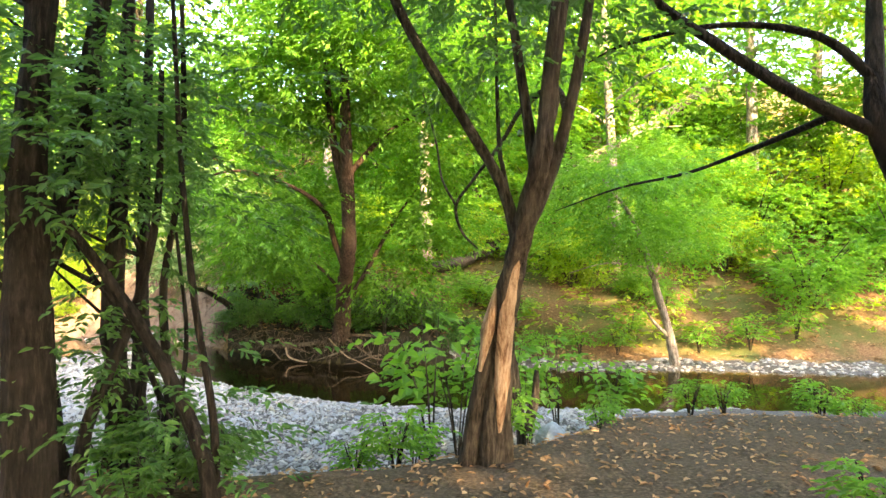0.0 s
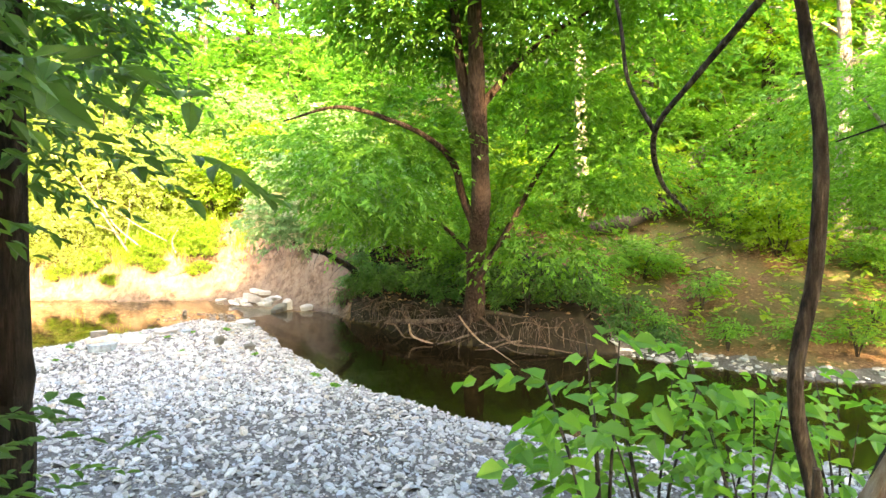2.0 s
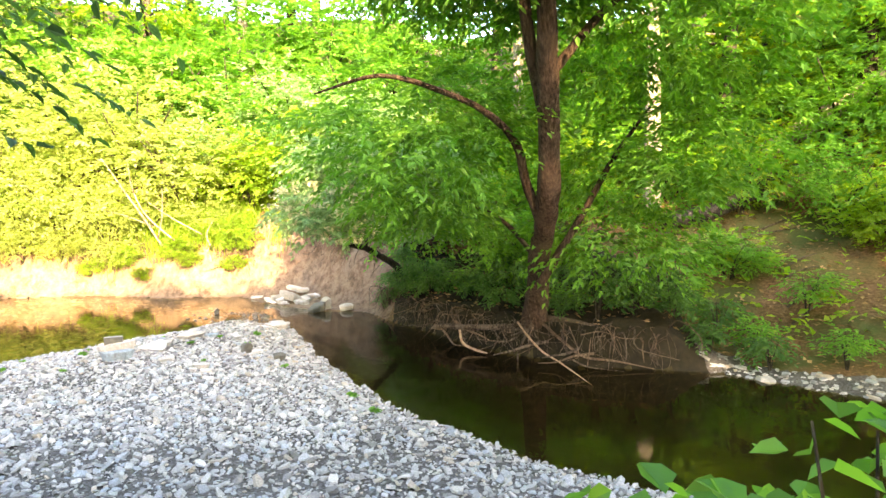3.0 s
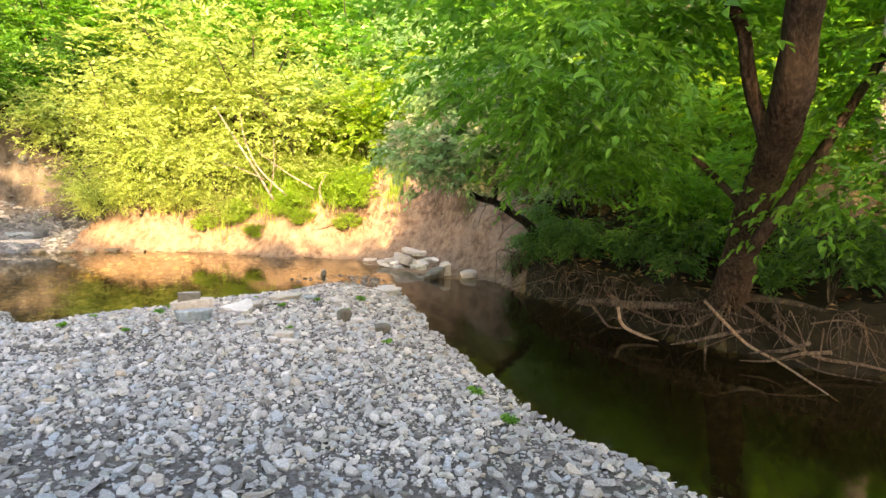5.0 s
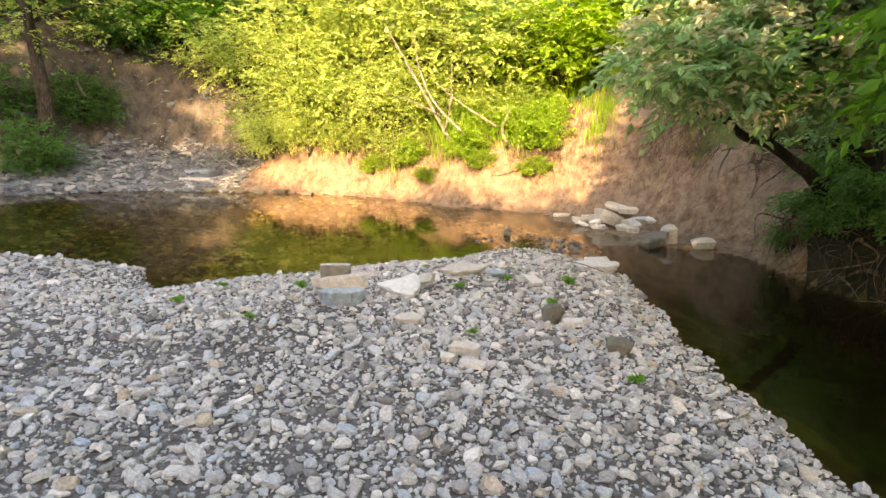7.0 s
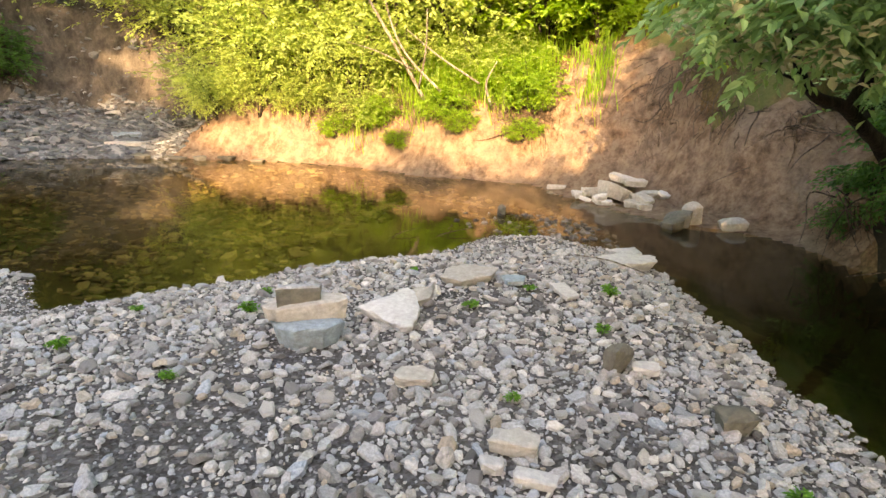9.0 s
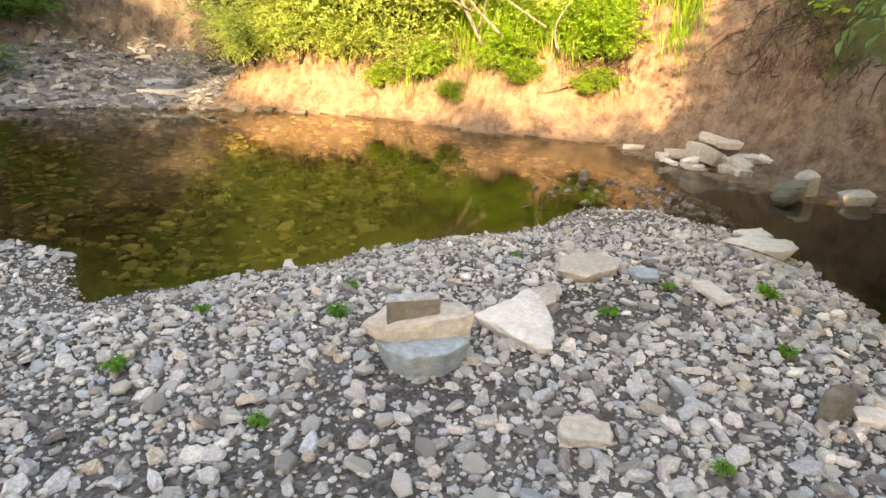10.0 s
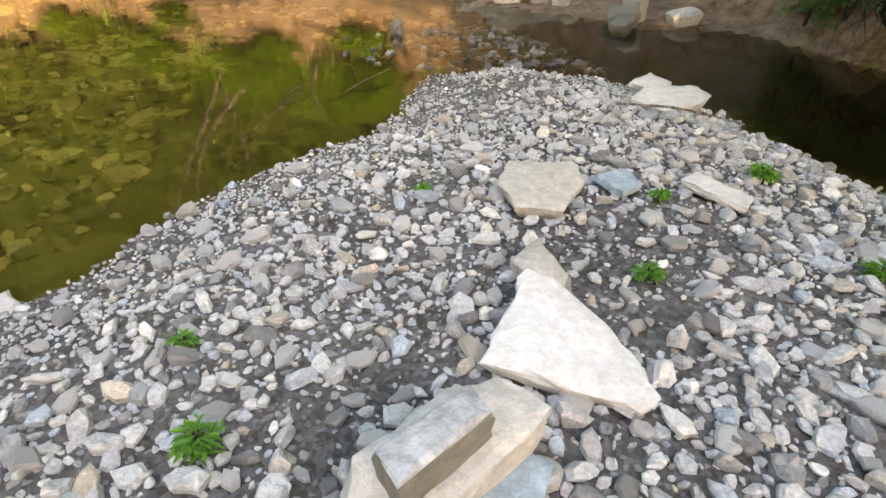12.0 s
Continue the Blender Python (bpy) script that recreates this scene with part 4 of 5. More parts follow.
put(wood_tree("tall slender woodland tree with a bright green crown", LEAF_MID, BARK_PALE, 41, 11, 2.6),
    [(7.95, 13.9, 0.9), (12.6, 11.6, 0.9), (14.6, 13.6, 1.0), (6.0, 19.0, 1.0), (11.0, 19.0, 1.1), (18.5, 12.6, 1.1), (16.2, 18.0, 1.2), (20.5, 7.5, 1.0), (-3.5, 24.0, 1.1), (8.5, 23.5, 1.2), (23.0, 14.0, 1.2), (20.0, 20.0, 1.3)])
put(wood_tree("woodland tree with a yellow-green sunlit crown", LEAF_HERB, BARK, 42, 10, 2.8, low=0.25),
    [(10.0, 15.2, 0.9), (13.6, 15.6, 1.0), (16.6, 15.2, 1.1), (-6.5, 23.0, 1.0), (14.5, 21.5, 1.2), (21.5, 10.5, 1.1), (-1.5, 27.0, 1.2), (26.0, 9.0, 1.2), (6.0, 26.5, 1.2)])
put(wood_tree("dark woodland tree on the western slope", LEAF_SHADE, BARK_DARK, 43, 10, 2.8, low=0.3),
    [(-13.5, 18.5, 1.0), (-11.5, 22.0, 1.1), (-16.5, 15.5, 1.0), (-15.0, 21.0, 1.1), (-19.0, 19.0, 1.2), (-9.5, 25.5, 1.1), (-19.0, 12.5, 1.1), (-6.5, 27.0, 1.3), (-2.8, 28.5, 1.3), (-13.0, 27.0, 1.3)])
put(wood_tree("small overhanging tree with sunlit yellow-green leaves", LEAF_YELLOW, BARK, 46, 6.5, 2.3, low=0.45, clumps=90, leaf=0.13), [(-12.2, 14.2, 0.95), (-10.6, 21.0, 1.1)])
# shade trees on the near side, behind the walker
put(wood_tree("large leafy tree on the near bank", LEAF_SHADE, BARK, 44, 11, 3.2, "trees of the near bank", 0.22, 105, 0.36),
    [(-0.2, -9.5, 0.84), (3.6, -9.5, 0.84), (11.2, -10.0, 1.13), (-4.8, -9.5, 1.32), (-11.5, -9.0, 1.75), (16.0, -10.5, 1.15), (-18.0, -6.0, 1.8), (4.5, -14.5, 1.05), (-0.8, -12.5, 1.05), (13.5, -15.0, 1.1), (-1.6, -3.6, 0.62), (10.6, -3.8, 0.68), (-8.5, -11.5, 1.6), (-2.6, -13.5, 1.25), (21.5, -11.0, 1.15), (-24.0, 2.0, 1.7), (26.0, -6.0, 1.1)])

# unseen high crowns added along sun rays to shade bar, trunk and clay
put(wood_tree("unseen tall tree with a high crown, added to block the sun", LEAF_SHADE, BARK, 45, 14.5, 3.4, "trees of the near bank", 0.74, 190, 0.36), [(9.6, -15.5, 0.92), (8.6, -10.2, 0.6), (5.9, -10.4, 0.5), (2.4, -10.5, 0.8), (4.6, -6.5, 0.58), (1.8, -5.0, 0.52)])


# ---- low growth ----
def herb(label, mat, seed, height, leaf, stems=9, aspect=0.5, group="", name="sapling", count=9, reach=0.26, droop=0.25):
    """A small leafy plant: thin stems, leaves in sprays along their upper part."""
    r = np.random.default_rng(seed)
    root = thing(name, 0, 0, 0, label, "plant", group)
    chunks = []
    for i in range(stems):
        a = r.uniform(0, 6.28)
        e = np.array([np.cos(a) * height * 0.22, np.sin(a) * height * 0.22, height * r.uniform(0.75, 1.0)])
        m = e * np.array([0.4, 0.4, 0.55])
        part("stem", stem_mesh("stem", [(0, 0, -0.05), m, e], [0.009, 0.007, 0.003], BARK, 5, 0.05, 3), root)
        o = np.array([m * (1 - k) + e * k for k in np.linspace(0, 1, 6)])
        hd = np.stack([np.cos(a + r.normal(0, 1.2, 6)), np.sin(a + r.normal(0, 1.2, 6)), np.full(6, 0.1)], -1)
        chunks.append(sprays(o, hd, count, reach, leaf, aspect, droop, r))
    v, f = join(chunks)
    part("foliage", mesh_np("foliage", v, f, mat), root)
    return root


put(herb("broad-leaved green sapling at the bank edge", LEAF_MID, 51, 1.05, 0.11, 5, 0.75, "saplings on the bank", count=5, reach=0.3), [(4.6, 3.1, 1.3), (4.95, 3.35, 1.15), (5.35, 3.1, 1.0), (5.65, 3.85, 1.1), (6.15, 3.5, 1.0), (6.9, 3.7, 1.1), (4.2, 2.35, 0.6), (2.15, 2.6, 0.5), (2.0, 3.2, 0.5), (5.35, 2.6, 0.8)])
put(herb("low green weeds on the bank edge", LEAF_MID, 52, 0.5, 0.07, 9, 0.5, "weeds on the bank", "weed", 7, 0.2), [(4.0, 2.1, 1.1), (3.75, 2.35, 0.9), (4.75, 1.8, 0.9), (6.3, 2.75, 0.6), (7.0, 2.5, 0.85), (7.25, 2.35, 0.7), (8.3, 2.2, 1.0), (8.6, 2.05, 0.7), (5.75, 2.15, 0.6), (9.5, 1.8, 0.9),
     (8.9, 1.0, 1.5), (5.6, -0.25, 0.9)])
# same kind of weeds, leaves coloured darker to imitate the thicket's shade
put(herb("leafy undergrowth at the foot of the thicket, coloured dark for shade", LEAF_SHADE, 56, 0.5, 0.075, 10, 0.5, "thicket undergrowth", "weed", 8, 0.22),
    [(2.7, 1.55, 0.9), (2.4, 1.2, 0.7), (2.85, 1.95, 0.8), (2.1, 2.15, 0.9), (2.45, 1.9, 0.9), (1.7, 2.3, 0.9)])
put(herb("fern-like green plants on the wooded slope", LEAF_MID, 53, 0.7, 0.10, 9, 0.42, "plants on the slope", "bracken", 9, 0.36),
    [(5.6, 10.9, 0.8), (6.4, 10.4, 0.8), (7.2, 10.6, 0.9), (8.0, 9.9, 0.9), (8.9, 9.3, 0.9), (4.9, 11.6, 0.8), (4.2, 12.3, 0.8), (9.8, 8.9, 1.0), (10.6, 8.7, 1.0), (12.3, 8.2, 1.0), (13.3, 7.8, 1.1), (7.6, 11.4, 1.0), (3.4, 13.6, 0.8), (2.9, 14.3, 0.7),
     (11.2, 9.1, 1.0), (14.4, 7.6, 1.1), (9.1, 10.5, 1.0), (12.4, 9.4, 1.2)])
# the bank's shade is put into the dark leaf colour of these plants
put(herb("leafy plants overhanging the undercut bank, coloured dark for shade", LEAF_SHADE, 57, 0.6, 0.11, 8, 0.45, "plants on the undercut bank", "bank_plant", 8, 0.34, 0.5),
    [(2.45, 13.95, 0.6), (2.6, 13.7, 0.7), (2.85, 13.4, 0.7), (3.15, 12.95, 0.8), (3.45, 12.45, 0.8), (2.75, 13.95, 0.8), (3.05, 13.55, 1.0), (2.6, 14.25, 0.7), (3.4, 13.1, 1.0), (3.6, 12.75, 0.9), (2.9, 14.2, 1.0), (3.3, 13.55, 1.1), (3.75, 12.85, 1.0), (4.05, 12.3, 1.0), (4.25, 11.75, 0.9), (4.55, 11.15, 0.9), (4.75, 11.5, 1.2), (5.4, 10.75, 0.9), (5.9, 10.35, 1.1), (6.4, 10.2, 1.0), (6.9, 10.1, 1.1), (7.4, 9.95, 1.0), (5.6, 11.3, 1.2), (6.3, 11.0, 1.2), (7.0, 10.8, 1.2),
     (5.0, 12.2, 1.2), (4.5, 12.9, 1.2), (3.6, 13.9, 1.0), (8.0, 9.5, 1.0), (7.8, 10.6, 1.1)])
# leafy ground cover of the far slope
g = np.random.default_rng(55)
x, y = g.uniform(-12, 26, 14000), g.uniform(7, 30, 14000)
z, k = land(x, y)
keep = (line_dist(x, y, FAR_SHORE) > 1.3) & ((k == 4) | ((k == 6) & (g.uniform(0, 1, len(x)) < 0.3))) & (wave(x, y, 0.9, 70) > np.where(x > 5, -0.45, 0.05))
o = np.stack([x, y, z + g.uniform(0.02, 0.35, len(x))], -1)[keep]
v, f = sprays(o, np.concatenate([g.normal(0, 1, (len(o), 2)), np.full((len(o), 1), 0.25)], 1), 6, 0.45, 0.17, 0.55, 0.2, g, simple_leaves)
tagged(new("undergrowth", mesh_np("undergrowth", v, f, LEAF_HERB)), "green undergrowth covering the wooded slope", "undergrowth", kind="stuff")
# fallen leaves
x, y = g.uniform(-1, 10, 8500), g.uniform(-3, 3.2, 8500)
z, k = land(x, y)
x, y, z = x[k == 1], y[k == 1], z[k == 1]
n = len(x)
v, f = leaves(np.stack([x, y, z + 0.012], -1), unit(np.concatenate([g.normal(0, 1, (n, 2)), g.normal(0, 0.12, (n, 1))], 1)), unit(np.array([[0, 0, 1.0]]) + g.normal(0, 0.25, (n, 3))), g.uniform(0.02, 0.075, n), g.uniform(0.014, 0.036, n))
tagged(new("leaf_litter", mesh_np("leaf_litter", v, f, LEAF_DRY)), "dry brown fallen leaves on the bank", "leaves", kind="stuff")
x, y = g.uniform(2.6, 16, 7000), g.uniform(6, 17, 7000)
z, k = land(x, y)
keep = ((k == 4) | (k == 5)) & (line_dist(x, y, FAR_SHORE) > 0.25)
x, y, z = x[keep], y[keep], z[keep]
n = len(x)
v, f = simple_leaves(np.stack([x, y, z + 0.02], -1), unit(np.concatenate([g.normal(0, 1, (n, 2)), g.normal(0, 0.2, (n, 1))], 1)), unit(np.array([[0, 0, 1.0]]) + g.normal(0, 0.3, (n, 3))), g.uniform(0.06, 0.14, n), g.uniform(0.04, 0.08, n))
tagged(new("slope_litter", mesh_np("slope_litter", v, f, LEAF_DRY)), "dry fallen leaves on the wooded slope", "leaves", kind="stuff")
g2 = np.random.default_rng(91)
for i in range(16):
    px, py = g2.uniform(4.5, 10), g2.uniform(10.3, 13)
    if float(line_dist(np.array([px]), np.array([py]), FAR_SHORE)[0]) < 0.4:
        continue
    a, ln = g2.uniform(-0.5, 0.5), g2.uniform(0.4, 1.2)
    ex, ey = px + math.cos(a) * ln, py + math.sin(a) * ln * 0.5
    pts = [(px, py, ground_z(px, py) + 0.03), ((px + ex) / 2, (py + ey) / 2, (ground_z(px, py) + ground_z(ex, ey)) / 2 + 0.08), (ex, ey, ground_z(ex, ey) + 0.05)]
    tagged(new("stick", stem_mesh("stick", pts, [0.02, 0.018, 0.008], ROOT, 6, 0.1)), "dead stick on the leafy slope", "stick", "sticks on the slope")
# fallen and leaning dead trunks on the slope
for pts, rad, lab in (([(10.7, 15.6, 3.2), (13.7, 14.7, 5.4), (16.2, 14.0, 7.0), (18.6, 13.3, 8.6)], [0.22, 0.2, 0.17, 0.1], "pale dead trunk leaning across the slope"),
                      ([(7.9, 13.4, 1.95), (8.8, 13.15, 2.15), (9.8, 13.3, 2.6), (10.8, 13.6, 3.1)], [0.17, 0.16, 0.14, 0.08], "weathered fallen log on the leaf-covered slope")):
    tagged(new("fallen_log", stem_mesh("fallen_log", pts, rad, BARK_PALE if pts[0][0] > 9 else BARK, 9, 0.12)), lab, "log")


def root_mat(label, n, xs, ys, ztop, drop, seed, thin=0.0034):
    """Dry roots and dead stalks hanging over the broken edge of the clay; each clump springs from one place."""
    r = np.random.default_rng(seed)
    hubs = r.uniform(xs[0], xs[1], max(4, n // 16))
    x = hubs[r.integers(0, len(hubs), n)] + r.normal(0, 0.14, n)
    y = np.interp(x, xs, ys) + r.normal(0, 0.12, n)
    top = thing("root_mat", float(x.mean()), float(y.mean()), ztop, label, "roots")
    c = np.array([x.mean(), y.mean(), ztop])
    for i in range(n):
        side, ln = r.normal(0, 0.22), r.uniform(0.25, 1.0) * drop
        pts, px, zq = [], x[i], ground_z(x[i], y[i]) + r.uniform(0.02, 0.12)
        for k in range(4):
            py = y[i] - ln * (0.28 if k < 2 else 0.18) * k
            zq = max(ground_z(px, py) + 0.02, zq - ln * 0.12 * (k + 1)) + 0.008
            pts.append(np.array([px, py, zq]) - c)
            px += side * 0.35 + r.normal(0, 0.05)
        rr = thin + 0.010 * r.uniform() ** 4
        part("root", stem_mesh("root", pts, [rr, rr, rr * 0.8, rr * 0.4], DRY_ROOT if i % 5 < 2 else ROOT, 4, 0.1, 2), top)


root_mat("dry hanging roots under the edge of the clay bank", 190, (0.3, 2.4), (16.85, 15.15), 1.4, 0.5, 81)
root_mat("reddish roots and dead stalks over the clay bank", 240, (-5.8, -1.2), (16.85, 16.95), 1.1, 0.55, 82)
root_mat("dark roots and vines hanging on the western bank", 60, (-11.8, -8.0), (16.8, 18.6), 2.4, 1.0, 84)
root_mat("dead stalks hanging over the clay bank", 60, (-7.6, -5.6), (16.3, 16.9), 1.0, 0.4, 83)


def brush(label, n, xs, ys, reach, mat, seed, width=0.012, lean=0.0, name="brush", category="dead stalks"):
    """Fine stalks or grass blades growing in tufts, bent over at their tips."""
    r = np.random.default_rng(seed)
    t = r.integers(0, max(3, n // 40), n)
    hub = r.uniform(0, 1, max(3, n // 40))
    x = xs[0] + (xs[1] - xs[0]) * hub[t] + r.normal(0, 0.13, n)
    y = r.uniform(ys[0], ys[1], len(hub))[t] + r.normal(0, 0.13, n)
    z, _ = land(x, y)
    a, ln = r.uniform(0, 6.28, n), reach * r.uniform(0.45, 1.15, n)
    flat = np.stack([np.cos(a), np.sin(a) - lean, 0 * a], -1) * r.uniform(0.15, 0.75, n)[:, None]
    base = np.stack([x, y, z - 0.02], -1)
    mid = base + (flat * 0.35 + np.array([0, 0, 0.62])) * ln[:, None]
    tip = base + (flat * 1.0 + np.array([0, 0, 0.85]) * (1 - 0.5 * np.hypot(flat[:, 0], flat[:, 1]))[:, None]) * ln[:, None]
    w = np.stack([-np.sin(a), np.cos(a), 0 * a], -1) * width * 0.5
    v = np.stack([base - w, base + w, mid + w * 0.8, mid - w * 0.8, tip], 1).reshape(-1, 3)
    b5 = np.arange(n)[:, None] * 5
    me = mesh_np(name, v, [b5 + np.array([[0, 1, 2, 3]]), b5 + np.array([[3, 2, 4]])], mat)
    tagged(new(name, me), label, category, kind="stuff")


brush("tall bright green grass on top of the clay bank", 3000, (-3.6, -1.3), (16.9, 18.4), 0.85, LEAF_HERB, 85, 0.016, 0.3, "tall_grass", "grass")
brush("green grass between the shrubs of the clay bank", 1600, (-7.0, -2.4), (16.7, 17.6), 0.5, LEAF_HERB, 86, 0.014, 0.4, "bank_grass", "grass")
brush("reddish dead stalks along the crest of the clay bank", 1500, (-6.6, -1.0), (16.75, 17.05), 0.35, DRY_ROOT, 87, 0.011, 0.9)
brush("dry straw over the broken edge of the bank", 500, (0.4, 2.3), (16.2, 16.6), 0.3, DRY_ROOT, 88, 0.009, 0.9)
brush("green weeds along the top of the bare clay", 900, (-0.8, 2.6), (17.0, 18.2), 0.45, LEAF_HERB, 89, 0.018, 0.3, "bank_weeds", "weeds")
# bare dry branches leaning out of the shrubs
for pts, rad in (([(-3.3, 16.7, 1.2), (-3.6, 16.4, 1.9), (-4.0, 16.1, 2.7), (-4.3, 15.9, 3.3)], [0.035, 0.028, 0.02, 0.008]),
                 ([(-2.3, 16.7, 1.5), (-2.9, 16.4, 1.9), (-3.4, 16.2, 2.3)], [0.02, 0.015, 0.006]),
                 ([(-3.35, 16.6, 1.4), (-3.1, 16.3, 2.0), (-3.0, 16.1, 2.6)], [0.02, 0.014, 0.006]),
                 ([(-2.95, 16.6, 1.35), (-3.5, 16.35, 1.95), (-3.75, 16.2, 2.6), (-3.8, 16.1, 3.2)], [0.026, 0.022, 0.015, 0.006]),
                 ([(-2.1, 16.75, 1.15), (-2.15, 16.6, 1.5), (-1.95, 16.5, 1.85)], [0.022, 0.018, 0.008]), ([(-3.4, 16.45, 1.7), (-3.9, 16.2, 1.95), (-4.4, 16.0, 2.1)], [0.014, 0.010, 0.004]),
                 ([(-9.6, 13.4, 1.9), (-9.0, 12.9, 2.1), (-8.2, 12.4, 2.15)], [0.03, 0.022, 0.01])):
    tagged(new("dead_branch", stem_mesh("dead_branch", pts, rad, BARK_PALE, 6, 0.1)), "bare pale dead branch leaning over the bank", "branch")
for pts, rad in (([(0.3, 11.94, 0.17), (0.6, 11.83, 0.19), (0.9, 11.7, 0.16)], [0.006, 0.007, 0.004]), ([(2.2, 3.0, 0.34), (2.6, 2.75, 0.42), (3.0, 2.55, 0.48)], [0.014, 0.012, 0.006]),
                 ([(2.0, 8.9, 0.16), (2.15, 9.1, 0.14), (2.2, 9.35, 0.1)], [0.006, 0.006, 0.003])):
    tagged(new("stick", stem_mesh("stick", pts, rad, BARK_PALE, 6, 0.1)), "thin pale dry stick lying on the ground", "stick")
for pts, rad in (([(-1.28, 12.5, -0.04), (-1.12, 12.62, 0.03), (-0.92, 12.85, 0.06)], [0.006, 0.006, 0.003]), ([(-1.18, 12.75, 0.03), (-1.22, 12.95, 0.02), (-1.3, 13.15, -0.02)], [0.005, 0.005, 0.003]),
                 ([(-1.62, 12.1, -0.05), (-1.55, 12.35, 0.03), (-1.42, 12.6, 0.05)], [0.004, 0.004, 0.002])):
    tagged(new("reed_stalk", stem_mesh("reed_stalk", pts, rad, DRY_ROOT, 5, 0.1)), "thin dry stalk standing in the shallow pool", "stalk")
put(herb("tiny green weed between the stones", LEAF_MID, 54, 0.09, 0.05, 6, 0.35, "weeds on the gravel", "gravel_weed", 4, 0.05, 0.1),
    [(-1.9, 9.5, 0.55), (-1.25, 9.75, 0.72), (-1.4, 10.1, 0.50), (-0.05, 10.35, 0.66), (0.18, 10.9, 0.55), (0.75, 10.4, 0.66), (0.7, 11.1, 0.83), (-1.75, 8.9, 0.66), (0.5, 9.4, 0.50), (-0.75, 11.0, 0.44), (1.6, 9.2, 0.66), (-1.0, 8.9, 0.55), (2.6, 8.2, 0.88), (2.9, 7.7, 0.83)], 0.0)


# ---- stones ----
def stone_forms(n, ring, seed, rounded=False):
    """Broken stones, flat-topped; the rounded ones have a worn rim."""
    r = np.random.default_rng(seed)
    forms = []
    for i in range(n):
        ang = np.sort((np.arange(ring) + r.uniform(-0.3, 0.3, ring)) / ring * 2 * np.pi)
        rad = r.uniform(0.70, 1.13, ring) * (1 + 0.2 * np.cos(2 * (ang - r.uniform(0, 3))))
        sl = r.normal(0, 0.12, 2)
        slope = sl[0] * np.cos(ang) + sl[1] * np.sin(ang)
        rows = [(0.9, -0.4), (1.0, 0.14), (0.77, 0.44)] if rounded else [(1.0, -0.35), (0.93, 0.42)]
        v = [np.stack([np.cos(ang) * rad * w, np.sin(ang) * rad * w, hh + slope * (hh > 0) + r.normal(0, 0.09, ring)], -1) for w, hh in rows]
        v = np.vstack(v + [[[r.normal(0, 0.1), r.normal(0, 0.1), r.uniform(0.44, 0.54)]]])
        j = np.arange(ring)
        k = (j + 1) % ring
        q = np.vstack([np.stack([a * ring + j, a * ring + k, (a + 1) * ring + k, (a + 1) * ring + j], -1) for a in range(len(rows) - 1)])
        last = (len(rows) - 1) * ring
        t = np.stack([last + j, last + k, np.full(ring, last + ring)], -1)
        forms.append((v, q, t))
    return forms


def settle(x, y, s, gap, cell=0.13):
    """Keep stones that do not lie on one another, the large ones first."""
    order, grid, kept = np.argsort(-s), collections.defaultdict(list), []
    for i in order:
        a, b, r0 = x[i], y[i], s[i]
        ca, cb = int(a // cell), int(b // cell)
        if all((a - p) ** 2 + (b - q) ** 2 > (gap * (r0 + t)) ** 2 for da in (-1, 0, 1) for db in (-1, 0, 1) for p, q, t in grid[ca + da, cb + db]):
            grid[ca, cb].append((a, b, r0))
            kept.append(i)
    return np.array(kept)


FORMS = stone_forms(18, 6, 5)
WORN_FORMS = stone_forms(20, 7, 8, True)
SMALL_FORMS = stone_forms(6, 5, 6)


def rot(yaw, tx, ty):
    """Rotation matrices: yaw, then a small tilt."""
    cyw, syw = np.cos(yaw), np.sin(yaw)
    z = np.zeros_like(yaw)
    m = np.stack([cyw, -syw, z, syw, cyw, z, z, z, z + 1], -1).reshape(-1, 3, 3)
    a = np.stack([z + 1, z, tx, z, z + 1, ty, -tx, -ty, z + 1], -1).reshape(-1, 3, 3)
    return a @ m


def scatter(x, y, z, size, thick, tilt, forms, r):
    """Stones joined into one mesh."""
    out = []
    which = r.integers(0, len(forms), len(x))
    m = rot(r.uniform(0, 6.28, len(x)), r.normal(0, tilt, len(x)), r.normal(0, tilt, len(x)))
    for i, (v, q, t) in enumerate(forms):
        s = np.where(which == i)[0]
        if not len(s):
            continue
        p = v[None] * np.stack([size[s], size[s] * r.uniform(0.5, 0.95, len(s)), thick[s]], -1)[:, None, :]
        p = np.einsum("nij,nkj->nki", m[s], p) + np.stack([x[s], y[s], z[s]], -1)[:, None, :]
        off = (np.arange(len(s)) * len(v))[:, None, None]
        out.append((p.reshape(-1, 3), [(q[None] + off).reshape(-1, 4), (t[None] + off).reshape(-1, 3)]))
    return join(out)


def sample(n, lo, hi, test, r):
    x, y = r.uniform(lo[0], hi[0], n), r.uniform(lo[1], hi[1], n)
    z, k = land(x, y)
    s = test(x, y, z, k)
    return x[s], y[s], z[s]


g = np.random.default_rng(50)
on_bar = lambda x, y, z, k: (k == 0) & (y < 13.4) & (x < 9.5) & (line_dist(x, y, BAR_SHORE) < 0.08)
NEAR = lambda x, y: (x > -3.4) & (x < 2.8) & (y > 6.6)


def bare(x, y):
    """Silty patches with few stones, mostly near the pool."""
    return (wave(x, y, 2.2, 61) > 0.30) & (x < 0.4)


